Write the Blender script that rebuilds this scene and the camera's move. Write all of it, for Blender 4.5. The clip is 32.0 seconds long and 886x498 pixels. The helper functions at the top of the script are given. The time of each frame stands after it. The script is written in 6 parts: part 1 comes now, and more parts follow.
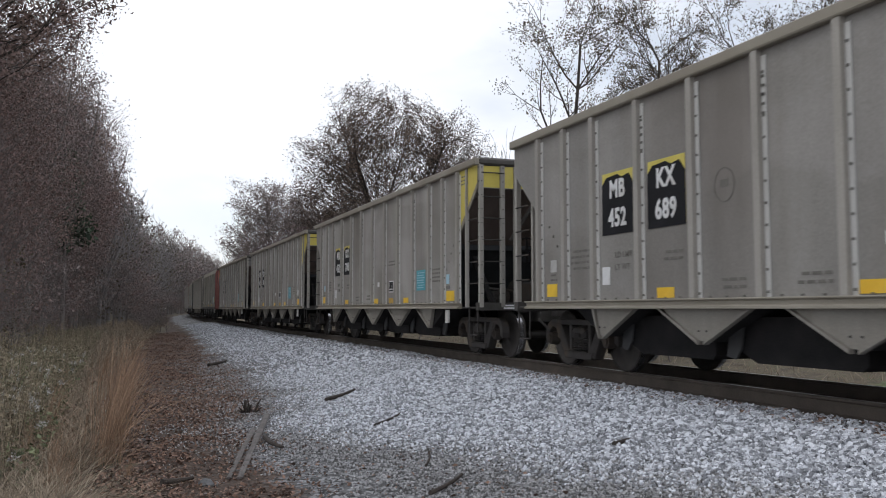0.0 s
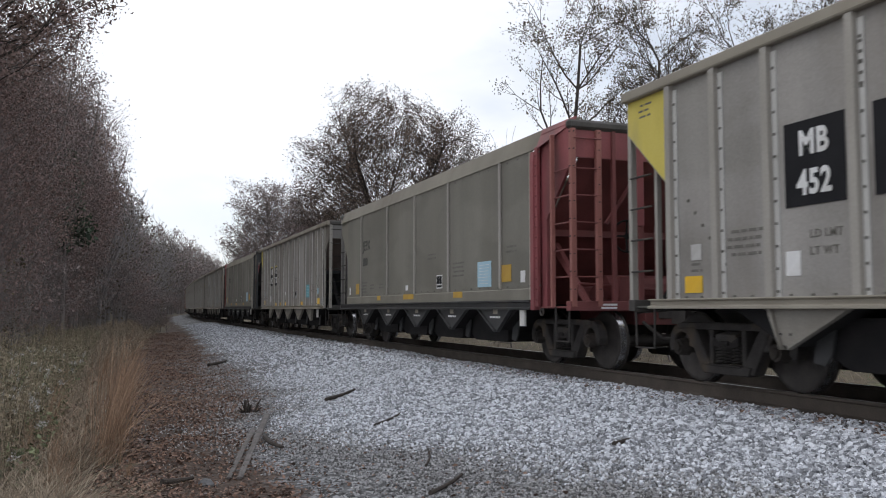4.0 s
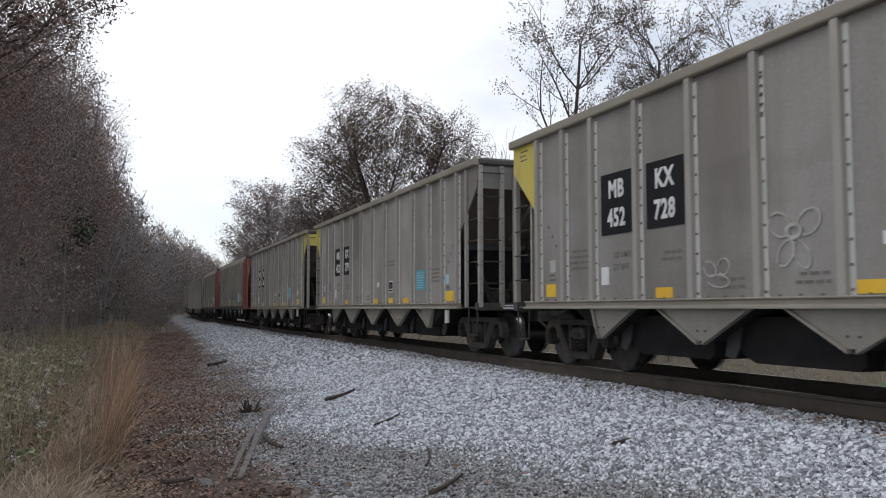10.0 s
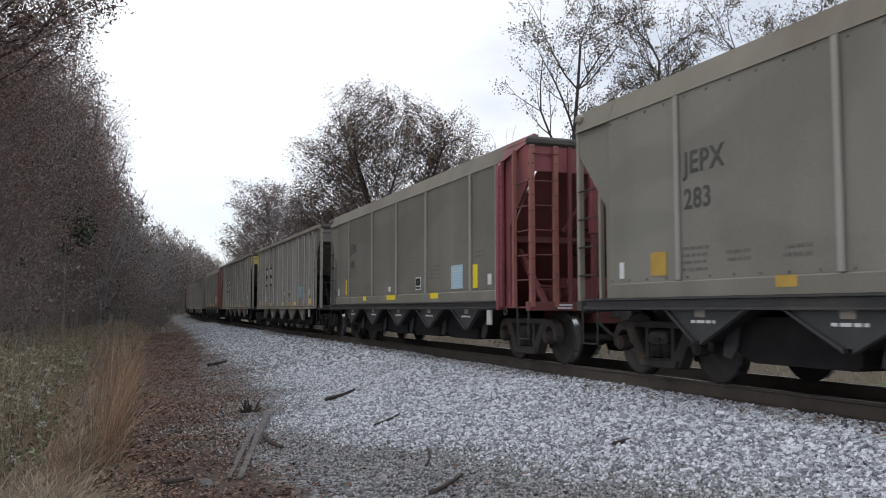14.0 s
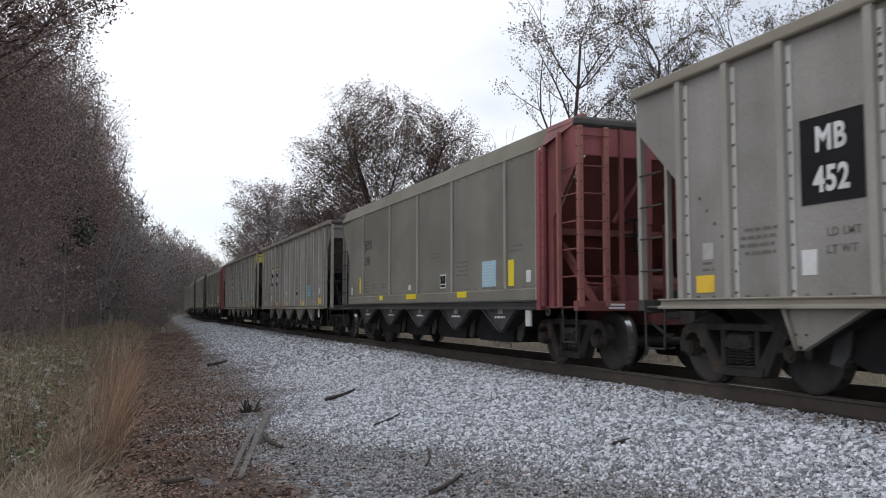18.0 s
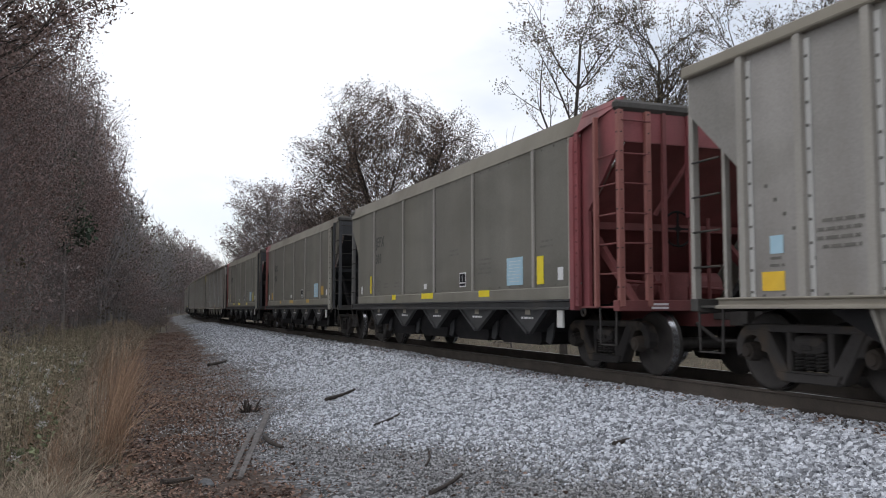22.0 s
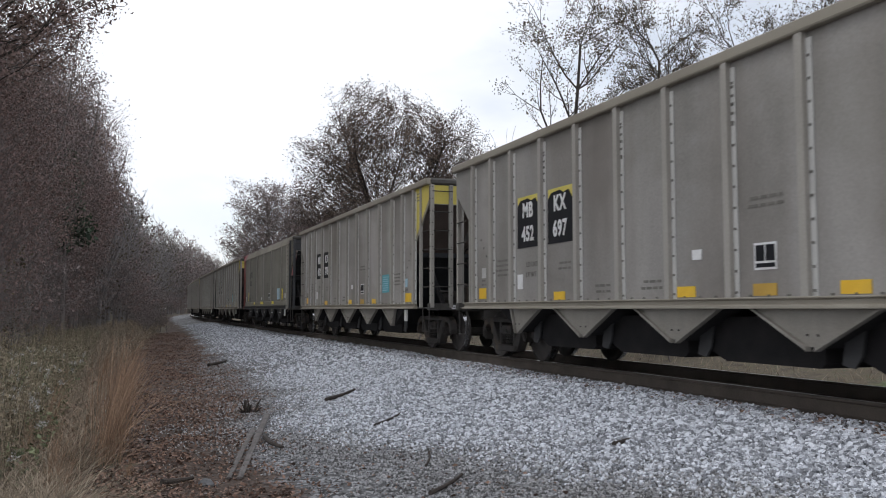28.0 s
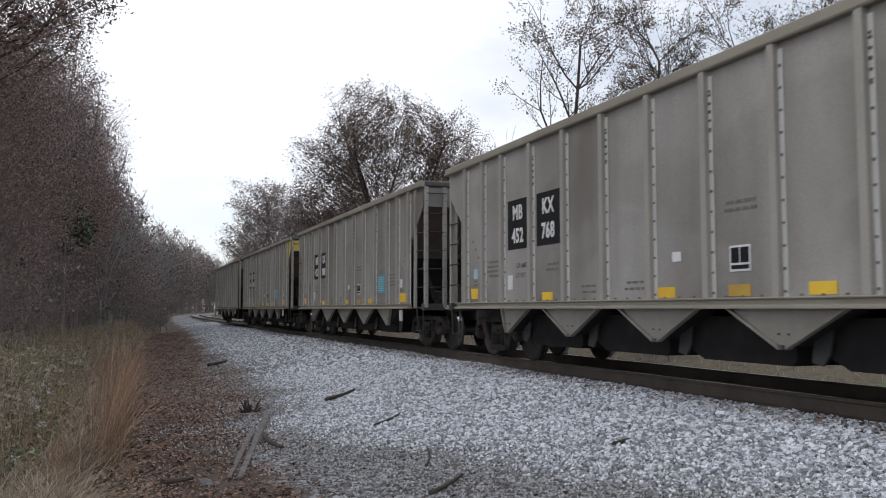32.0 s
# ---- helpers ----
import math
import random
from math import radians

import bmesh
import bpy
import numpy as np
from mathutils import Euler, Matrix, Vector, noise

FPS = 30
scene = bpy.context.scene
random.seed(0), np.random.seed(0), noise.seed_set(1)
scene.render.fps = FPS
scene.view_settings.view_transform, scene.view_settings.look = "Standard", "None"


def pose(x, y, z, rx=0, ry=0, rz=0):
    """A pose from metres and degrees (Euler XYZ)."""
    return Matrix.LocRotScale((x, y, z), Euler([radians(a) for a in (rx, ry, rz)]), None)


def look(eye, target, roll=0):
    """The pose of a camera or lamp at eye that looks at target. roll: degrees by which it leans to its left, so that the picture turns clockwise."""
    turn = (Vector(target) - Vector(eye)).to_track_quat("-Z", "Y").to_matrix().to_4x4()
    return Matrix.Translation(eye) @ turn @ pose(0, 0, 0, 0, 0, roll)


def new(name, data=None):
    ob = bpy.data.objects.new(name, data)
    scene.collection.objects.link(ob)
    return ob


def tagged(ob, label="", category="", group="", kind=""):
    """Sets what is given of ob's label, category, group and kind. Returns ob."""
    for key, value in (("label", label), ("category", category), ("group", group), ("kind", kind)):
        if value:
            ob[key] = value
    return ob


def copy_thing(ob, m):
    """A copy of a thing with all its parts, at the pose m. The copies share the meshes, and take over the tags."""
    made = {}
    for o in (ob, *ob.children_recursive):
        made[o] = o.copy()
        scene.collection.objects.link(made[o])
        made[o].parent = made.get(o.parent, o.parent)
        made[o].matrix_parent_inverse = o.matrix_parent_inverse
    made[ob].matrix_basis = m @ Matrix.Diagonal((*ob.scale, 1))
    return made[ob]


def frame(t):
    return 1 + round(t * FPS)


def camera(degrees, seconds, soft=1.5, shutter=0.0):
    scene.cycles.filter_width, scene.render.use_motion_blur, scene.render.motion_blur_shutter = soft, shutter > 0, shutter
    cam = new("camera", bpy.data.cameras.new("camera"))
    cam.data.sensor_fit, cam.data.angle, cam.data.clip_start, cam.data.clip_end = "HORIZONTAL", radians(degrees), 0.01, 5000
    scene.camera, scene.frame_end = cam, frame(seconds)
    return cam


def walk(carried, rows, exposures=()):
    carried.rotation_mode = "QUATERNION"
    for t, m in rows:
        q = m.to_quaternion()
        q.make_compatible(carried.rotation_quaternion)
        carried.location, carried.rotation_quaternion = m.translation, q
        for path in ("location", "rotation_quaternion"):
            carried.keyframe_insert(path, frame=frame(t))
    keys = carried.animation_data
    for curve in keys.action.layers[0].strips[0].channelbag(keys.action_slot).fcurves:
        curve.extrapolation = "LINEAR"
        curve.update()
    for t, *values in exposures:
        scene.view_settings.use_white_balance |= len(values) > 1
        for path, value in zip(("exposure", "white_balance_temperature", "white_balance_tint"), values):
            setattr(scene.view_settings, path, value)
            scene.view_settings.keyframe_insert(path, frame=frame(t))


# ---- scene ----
# The train runs on a track parallel to y; the camera stands beside it. z = 0 is the top of the rails.
EYE = (0.0, 0.0, 0.95)
YAW, TILT = 20.6, 4.01
cam = camera(54.8, 32.0, soft=1.0, shutter=0.1)
CAM_POSE = pose(EYE[0], EYE[1], EYE[2], 90 + TILT, 0, -YAW)
walk(cam, [(0.0, CAM_POSE), (32.0, CAM_POSE)])

# ---- world and sun: a bright overcast sky with thin blue gaps ----
world = bpy.data.worlds.new("overcast_sky")
scene.world = world
world.use_nodes = True
wn, wl = world.node_tree.nodes, world.node_tree.links
wn.clear()
SUN_EL, SUN_AZ = 42.0, -35.0
w_out = wn.new("ShaderNodeOutputWorld")
w_bg = wn.new("ShaderNodeBackground")
w_sky = wn.new("ShaderNodeTexSky")
w_sky.sky_type, w_sky.sun_disc = "NISHITA", False
w_sky.sun_elevation, w_sky.sun_rotation = radians(SUN_EL), radians(SUN_AZ)
w_co = wn.new("ShaderNodeTexCoord")
w_map = wn.new("ShaderNodeMapping")
w_map.inputs["Scale"].default_value = (1.0, 1.0, 2.6)
w_no = wn.new("ShaderNodeTexNoise")
w_no.inputs["Scale"].default_value, w_no.inputs["Detail"].default_value = 2.2, 6.0
w_ramp = wn.new("ShaderNodeValToRGB")
w_ramp.color_ramp.elements[0].position, w_ramp.color_ramp.elements[0].color = 0.34, (0.6, 0.6, 0.6, 1)
w_ramp.color_ramp.elements[1].position, w_ramp.color_ramp.elements[1].color = 0.52, (1, 1, 1, 1)
w_mix = wn.new("ShaderNodeMix")
w_mix.data_type = "RGBA"
w_mix.inputs["B"].default_value = (9.6, 9.9, 10.6, 1)
wl.new(w_co.outputs["Generated"], w_map.inputs["Vector"])
wl.new(w_map.outputs["Vector"], w_no.inputs["Vector"])
wl.new(w_no.outputs["Fac"], w_ramp.inputs["Fac"])
wl.new(w_ramp.outputs["Color"], w_mix.inputs["Factor"])
wl.new(w_sky.outputs["Color"], w_mix.inputs["A"])
wl.new(w_mix.outputs["Result"], w_bg.inputs["Color"])
w_bg.inputs["Strength"].default_value = 0.108
wl.new(w_bg.outputs["Background"], w_out.inputs["Surface"])

sun = new("sun", bpy.data.lights.new("sun", "SUN"))
sun.data.energy, sun.data.angle, sun.data.color = 0.6, radians(20), (1.0, 0.96, 0.9)
az, el = radians(SUN_AZ), radians(SUN_EL)
SUN_FROM = Vector((math.sin(az) * math.cos(el), math.cos(az) * math.cos(el), math.sin(el)))
sun.matrix_world = look(SUN_FROM * 50, (0, 0, 0))

# ---- materials ----
def mat(name, dark, light, scale=6.0, rough=0.7, metal=0.0, bump=0.15, fine=60.0, stain=None, stain_at=0.6, streak=1.0, island=False, objvar=0.0, spec=0.5, marks=0.0):
    """A surface with broad patches between two colours, fine grain with relief, and stains of a third colour."""
    m = bpy.data.materials.new(name)
    m.use_nodes = True
    n, l = m.node_tree.nodes, m.node_tree.links
    b = n["Principled BSDF"]
    co = n.new("ShaderNodeTexCoord")
    mp = n.new("ShaderNodeMapping")
    mp.inputs["Scale"].default_value = (1, 1, streak)
    l.new(co.outputs["Object"], mp.inputs["Vector"])
    n1 = n.new("ShaderNodeTexNoise")
    n1.inputs["Scale"].default_value, n1.inputs["Detail"].default_value = scale, 5
    l.new(mp.outputs["Vector"], n1.inputs["Vector"])
    n2 = n.new("ShaderNodeTexNoise")
    n2.inputs["Scale"].default_value, n2.inputs["Detail"].default_value = fine, 4
    l.new(co.outputs["Object"], n2.inputs["Vector"])
    r = n.new("ShaderNodeValToRGB")
    r.color_ramp.elements[0].position, r.color_ramp.elements[0].color = 0.3, (*dark, 1)
    r.color_ramp.elements[1].position, r.color_ramp.elements[1].color = 0.7, (*light, 1)
    fac = n.new("ShaderNodeMath")
    fac.operation = "MULTIPLY_ADD"
    fac.inputs[1].default_value = 0.35
    l.new(n2.outputs["Fac"], fac.inputs[0])
    half = n.new("ShaderNodeMath")
    half.operation = "MULTIPLY"
    half.inputs[1].default_value = 0.65
    l.new(n1.outputs["Fac"], half.inputs[0])
    l.new(half.outputs[0], fac.inputs[2])
    last = fac.outputs[0]
    if island or objvar:
        if island:
            src = n.new("ShaderNodeNewGeometry").outputs["Random Per Island"]
        else:
            src = n.new("ShaderNodeObjectInfo").outputs["Random"]
        ad = n.new("ShaderNodeMath")
        ad.operation = "MULTIPLY_ADD"
        ad.inputs[1].default_value = 0.62 if island else objvar
        l.new(src, ad.inputs[0])
        sb = n.new("ShaderNodeMath")
        sb.operation = "SUBTRACT"
        sb.inputs[1].default_value = 0.31 if island else objvar / 2
        l.new(last, sb.inputs[0])
        l.new(sb.outputs[0], ad.inputs[2])
        last = ad.outputs[0]
    l.new(last, r.inputs["Fac"])
    col = r.outputs["Color"]
    if stain:
        n3 = n.new("ShaderNodeTexNoise")
        n3.inputs["Scale"].default_value, n3.inputs["Detail"].default_value = scale * 0.45, 8
        l.new(mp.outputs["Vector"], n3.inputs["Vector"])
        r3 = n.new("ShaderNodeValToRGB")
        r3.color_ramp.elements[0].position, r3.color_ramp.elements[0].color = stain_at - 0.08, (0, 0, 0, 1)
        r3.color_ramp.elements[1].position, r3.color_ramp.elements[1].color = stain_at + 0.1, (0.75, 0.75, 0.75, 1)
        l.new(n3.outputs["Fac"], r3.inputs["Fac"])
        mx = n.new("ShaderNodeMix")
        mx.data_type = "RGBA"
        l.new(r3.outputs["Color"], mx.inputs["Factor"])
        l.new(col, mx.inputs["A"])
        mx.inputs["B"].default_value = (*stain, 1)
        col = mx.outputs["Result"]
    if marks:
        # old water marks, each with a soft upper edge
        mm = n.new("ShaderNodeMapping")
        mm.inputs["Scale"].default_value = (1, 0.3, 0.75)
        l.new(co.outputs["Object"], mm.inputs["Vector"])
        ob_info = n.new("ShaderNodeObjectInfo")
        shift = n.new("ShaderNodeVectorMath")
        shift.operation = "MULTIPLY"
        shift.inputs[1].default_value = (0.0, 90.0, 40.0)
        l.new(ob_info.outputs["Random"], shift.inputs[0])
        l.new(shift.outputs["Vector"], mm.inputs["Location"])
        n4 = n.new("ShaderNodeTexNoise")
        n4.inputs["Scale"].default_value, n4.inputs["Detail"].default_value, n4.inputs["Distortion"].default_value = 1.0, 3, 0.4
        l.new(mm.outputs["Vector"], n4.inputs["Vector"])
        r4 = n.new("ShaderNodeValToRGB")
        r4.color_ramp.elements[0].position, r4.color_ramp.elements[0].color = 0.47, (1, 1, 1, 1)
        r4.color_ramp.elements[1].position, r4.color_ramp.elements[1].color = 0.56, (1 - marks, 1 - marks, 1 - 1.1 * marks, 1)
        l.new(n4.outputs["Fac"], r4.inputs["Fac"])
        mx4 = n.new("ShaderNodeMix")
        mx4.data_type, mx4.blend_type = "RGBA", "MULTIPLY"
        mx4.inputs["Factor"].default_value = 1.0
        l.new(col, mx4.inputs["A"])
        l.new(r4.outputs["Color"], mx4.inputs["B"])
        col = mx4.outputs["Result"]
    l.new(col, b.inputs["Base Color"])
    b.inputs["Roughness"].default_value, b.inputs["Metallic"].default_value = rough, metal
    b.inputs["Specular IOR Level"].default_value = spec
    if bump:
        bp = n.new("ShaderNodeBump")
        bp.inputs["Strength"].default_value, bp.inputs["Distance"].default_value = bump, 0.02
        l.new(last if not (island or objvar) else fac.outputs[0], bp.inputs["Height"])
        l.new(bp.outputs["Normal"], b.inputs["Normal"])
    return m


ALU = mat("dull_aluminium", (0.222, 0.21, 0.197), (0.385, 0.366, 0.345), 1.1, 0.62, 0.12, 0.02, 40, (0.15, 0.13, 0.112), 0.55, 0.25, objvar=0.22, marks=0.14)
# side posts, and the lit copy for near corner pillars and stiles
ALU_RIB = mat("rubbed_and_lit_posts", (0.27, 0.252, 0.226), (0.41, 0.387, 0.352), 1.6, 0.58, 0.12, 0.03, 50, (0.2, 0.178, 0.15), 0.6, 0.3)
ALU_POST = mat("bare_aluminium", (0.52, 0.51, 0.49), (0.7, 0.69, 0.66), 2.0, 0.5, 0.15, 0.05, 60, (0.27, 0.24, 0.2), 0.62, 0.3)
ALU_DARK = mat("stained_aluminium", (0.145, 0.138, 0.117), (0.23, 0.22, 0.189), 0.9, 0.65, 0.08, 0.02, 40, (0.16, 0.148, 0.12), 0.6, 0.25, objvar=0.35, marks=0.13)
ALU_TAN = mat("tan_stained_aluminium", (0.235, 0.21, 0.17), (0.31, 0.285, 0.235), 1.2, 0.65, 0.1, 0.06, 50, (0.2, 0.17, 0.13), 0.62, 0.3)
FLAT_CHORD = mat("brown_stained_chord", (0.138, 0.124, 0.094), (0.2, 0.183, 0.143), 1.2, 0.65, 0.1, 0.06, 50, (0.1, 0.08, 0.055), 0.6, 0.3)
FLAT_STRIP = mat("pale_olive_strip", (0.165, 0.153, 0.125), (0.24, 0.226, 0.19), 1.2, 0.65, 0.1, 0.06, 50, (0.14, 0.125, 0.1), 0.6, 0.3)
POST_PALE = mat("pale_worn_corner_post", (0.3, 0.285, 0.245), (0.42, 0.4, 0.35), 1.8, 0.6, 0.1, 0.05, 50, (0.2, 0.175, 0.13), 0.58, 0.3)
# grimy steel, near black: shade under cars and in end openings painted in
COAL_SHADE = mat("shaded_grimy_steel", (0.011, 0.011, 0.012), (0.027, 0.025, 0.025), 3, 0.85, 0.0, 0.2, 50, spec=0.12)
END_GREY = mat("end_grey_steel", (0.13, 0.125, 0.12), (0.22, 0.21, 0.2), 1.5, 0.65, 0.1, 0.1, 50, (0.06, 0.055, 0.05), 0.58, 0.4)
# grimy posts, darkened also for the shade at the car ends
END_POST = mat("shaded_grimy_end_posts", (0.21, 0.2, 0.183), (0.39, 0.37, 0.342), 2.5, 0.65, 0.1, 0.1, 50, (0.07, 0.06, 0.05), 0.55, 0.5)
SILL_GRIME = mat("grimy_end_sill", (0.04, 0.037, 0.034), (0.1, 0.094, 0.087), 2.5, 0.7, 0.0, 0.15, 50, spec=0.3)
END_DARK = mat("dark_grey_end_paint", (0.04, 0.041, 0.045), (0.085, 0.086, 0.09), 2.5, 0.7, 0.0, 0.12, 50, (0.06, 0.05, 0.042), 0.6, 0.5, spec=0.3)
# inner end sheets and bulkhead: shade of the recess put into dark colours
INNER_SHADE = mat("shaded_grimy_sheet", (0.017, 0.0175, 0.02), (0.045, 0.045, 0.048), 2.5, 0.8, 0.0, 0.15, 50, spec=0.2)
BULK_SHADE = mat("shaded_bulkhead", (0.022, 0.0235, 0.027), (0.052, 0.054, 0.06), 2.5, 0.75, 0.0, 0.15, 50, spec=0.3)
STEEL_DARK = mat("dark_running_gear", (0.028, 0.0255, 0.0245), (0.07, 0.064, 0.06), 4, 0.8, 0.0, 0.25, 50, (0.08, 0.06, 0.046), 0.6, spec=0.25)
FRAME_DUST = mat("dusty_cast_steel", (0.025, 0.0228, 0.022), (0.058, 0.053, 0.0505), 5, 0.85, 0.0, 0.25, 50, (0.1, 0.075, 0.055), 0.6, objvar=0.5, spec=0.2)
RUSTY = mat("rusty_bearing_steel", (0.024, 0.021, 0.019), (0.062, 0.049, 0.04), 6, 0.85, 0.0, 0.25, 50, (0.05, 0.045, 0.042), 0.55, objvar=0.7, spec=0.2)
FRAME_BLACK = mat("black_painted_frame", (0.025, 0.025, 0.027), (0.05, 0.05, 0.05), 3, 0.6, 0.0, 0.1, 50, (0.07, 0.06, 0.05), 0.62)
WHEEL = mat("wheel_steel", (0.028, 0.025, 0.024), (0.062, 0.055, 0.051), 5, 0.6, 0.0, 0.15, 50, spec=0.25)
TREAD = mat("polished_tread", (0.4, 0.4, 0.42), (0.6, 0.6, 0.62), 5, 0.25, 0.9, 0.02, 50)
YELLOW = mat("faded_yellow_paint", (0.52, 0.42, 0.07), (0.66, 0.56, 0.13), 2, 0.55, 0.0, 0.06, 50, (0.3, 0.26, 0.14), 0.66, 0.4)
RED = mat("faded_red_paint", (0.185, 0.047, 0.053), (0.325, 0.09, 0.097), 1.6, 0.6, 0.0, 0.08, 50, (0.07, 0.025, 0.024), 0.55, 0.4)
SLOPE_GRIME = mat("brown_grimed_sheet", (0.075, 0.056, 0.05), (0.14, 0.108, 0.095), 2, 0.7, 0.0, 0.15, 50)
# side metal with stains, darkened for the shade below the sill
HOPPER_PLATE = mat("shaded_hopper_plate", (0.165, 0.152, 0.132), (0.28, 0.26, 0.23), 1.6, 0.65, 0.08, 0.03, 50, (0.12, 0.1, 0.08), 0.58, 0.4)
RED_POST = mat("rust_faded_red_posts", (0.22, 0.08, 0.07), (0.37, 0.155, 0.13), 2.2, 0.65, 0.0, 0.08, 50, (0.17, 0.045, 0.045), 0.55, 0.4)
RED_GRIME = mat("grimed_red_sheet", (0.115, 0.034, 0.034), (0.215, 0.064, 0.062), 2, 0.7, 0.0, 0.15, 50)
BLACK_PAINT = mat("black_panel_paint", (0.006, 0.006, 0.008), (0.013, 0.013, 0.016), 3, 0.7, 0.0, 0.03, 50, spec=0.2)
WHITE_PAINT = mat("white_lettering", (0.62, 0.62, 0.62), (0.78, 0.78, 0.78), 4, 0.6, 0.0, 0.03, 50, (0.45, 0.43, 0.4), 0.62)
FADED_SPRAY = mat("faded_white_spray", (0.28, 0.265, 0.245), (0.5, 0.485, 0.465), 9, 0.75, 0.0, 0.03, 50)
CARD_GREY = mat("dirty_pale_card", (0.36, 0.35, 0.335), (0.5, 0.49, 0.475), 6, 0.6, 0.0, 0.03, 50)
GREY_STENCIL = mat("faded_black_lettering", (0.1, 0.095, 0.085), (0.17, 0.16, 0.14), 4, 0.7, 0.0, 0.03, 50)
STENCIL_DARK = mat("dark_faded_lettering", (0.045, 0.045, 0.045), (0.08, 0.078, 0.07), 4, 0.7, 0.0, 0.03, 50)
REFLECT = mat("yellow_reflector", (0.72, 0.43, 0.02), (0.84, 0.55, 0.04), 3, 0.4, 0.0, 0.03, 50, (0.5, 0.3, 0.05), 0.64, objvar=0.5)
LEMON = mat("lemon_reflector", (0.8, 0.62, 0.02), (0.88, 0.72, 0.04), 3, 0.4, 0.0, 0.03, 50)
FADED_REFLECT = mat("grimy_reflector", (0.4, 0.24, 0.04), (0.52, 0.33, 0.06), 3, 0.55, 0.0, 0.03, 50)
TEAL = mat("teal_notice", (0.06, 0.3, 0.36), (0.09, 0.37, 0.43), 4, 0.5, 0.0, 0.03, 50)
PALE_BLUE = mat("pale_blue_notice", (0.33, 0.52, 0.62), (0.42, 0.6, 0.7), 4, 0.5, 0.0, 0.03, 50)
RAIL_STEEL = mat("rusty_rail", (0.05, 0.04, 0.033), (0.105, 0.085, 0.07), 3, 0.75, 0.2, 0.3, 60)
RAIL_TOP = mat("worn_rail_head", (0.3, 0.29, 0.28), (0.5, 0.49, 0.48), 4, 0.3, 0.9, 0.02, 60)
TIE_WOOD = mat("creosoted_tie", (0.04, 0.032, 0.026), (0.09, 0.075, 0.06), 5, 0.9, 0.0, 0.5, 40)
STONE = mat("crushed_limestone", (0.22, 0.228, 0.247), (0.75, 0.768, 0.82), 9, 0.85, 0.0, 0.3, 90, island=True)
DIRTY_STONE = mat("dirty_gravel", (0.11, 0.107, 0.106), (0.45, 0.445, 0.452), 9, 0.9, 0.0, 0.3, 90, island=True)
OLD_WOOD_STONE = mat("grey_rock", (0.09, 0.09, 0.095), (0.18, 0.18, 0.185), 12, 0.9, 0.0, 0.5, 60)
BARK = mat("grey_brown_bark", (0.1, 0.087, 0.083), (0.23, 0.203, 0.193), 5, 0.9, 0.0, 0.5, 40)
# darker copy of the bark, with the backlit look painted in
BARK_BACKLIT = mat("backlit_bark", (0.028, 0.023, 0.02), (0.075, 0.064, 0.056), 5, 0.9, 0.0, 0.5, 40)
# pale bark of bare trees, lightened so far woods carry haze in colour
BARK_PALE_HAZED = mat("pale_hazed_bark", (0.13, 0.121, 0.12), (0.26, 0.244, 0.24), 5, 0.9, 0.0, 0.5, 40)
LEAF_BROWN = mat("brown_oak_leaves", (0.14, 0.113, 0.107), (0.285, 0.226, 0.212), 3, 0.75, 0.0, 0.0, 40, island=True)
LEAF_OAK = mat("dark_brown_oak_leaves", (0.055, 0.041, 0.034), (0.17, 0.118, 0.09), 3, 0.75, 0.0, 0.0, 40, island=True)
LEAF_RUST = mat("rust_red_leaves", (0.148, 0.103, 0.094), (0.3, 0.208, 0.184), 3, 0.75, 0.0, 0.0, 40, island=True)
LEAF_OLIVE = mat("olive_brown_leaves", (0.04, 0.032, 0.019), (0.125, 0.094, 0.052), 3, 0.75, 0.0, 0.0, 40, island=True)
NEEDLES = mat("dark_green_needles", (0.03, 0.048, 0.03), (0.062, 0.088, 0.052), 3, 0.8, 0.0, 0.0, 40, island=True)
LITTER = mat("fallen_leaves", (0.066, 0.041, 0.032), (0.285, 0.178, 0.132), 3, 0.85, 0.0, 0.0, 40, island=True)
STRAW = mat("orange_dry_grass", (0.2, 0.125, 0.08), (0.44, 0.29, 0.19), 3, 0.8, 0.0, 0.0, 40, island=True)
WEED = mat("grey_brown_weeds", (0.115, 0.093, 0.066), (0.4, 0.32, 0.232), 3, 0.85, 0.0, 0.0, 40, island=True)
WITHERED = mat("withered_olive_leaves", (0.12, 0.103, 0.068), (0.31, 0.26, 0.175), 3, 0.85, 0.0, 0.0, 40, island=True)
GREEN_BLADE = mat("green_undergrowth", (0.08, 0.1, 0.05), (0.21, 0.24, 0.125), 3, 0.8, 0.0, 0.0, 40, island=True)
FLUFF = mat("white_seed_fluff", (0.34, 0.33, 0.31), (0.58, 0.565, 0.54), 3, 0.9, 0.0, 0.0, 40, island=True)
OLD_WOOD = mat("weathered_wood", (0.07, 0.063, 0.06), (0.19, 0.172, 0.162), 8, 0.9, 0.0, 0.5, 60)
DARK_WOOD = mat("dark_rotten_wood", (0.025, 0.02, 0.018), (0.075, 0.06, 0.05), 8, 0.9, 0.0, 0.5, 60)

# ---- mesh helpers ----
DATA = {}


def box(bm, x0, x1, y0, y1, z0, z1):
    v = [bm.verts.new((x, y, z)) for z in (z0, z1) for y in (y0, y1) for x in (x0, x1)]
    for f in ((0, 2, 3, 1), (4, 5, 7, 6), (0, 1, 5, 4), (2, 6, 7, 3), (0, 4, 6, 2), (1, 3, 7, 5)):
        bm.faces.new([v[i] for i in f])


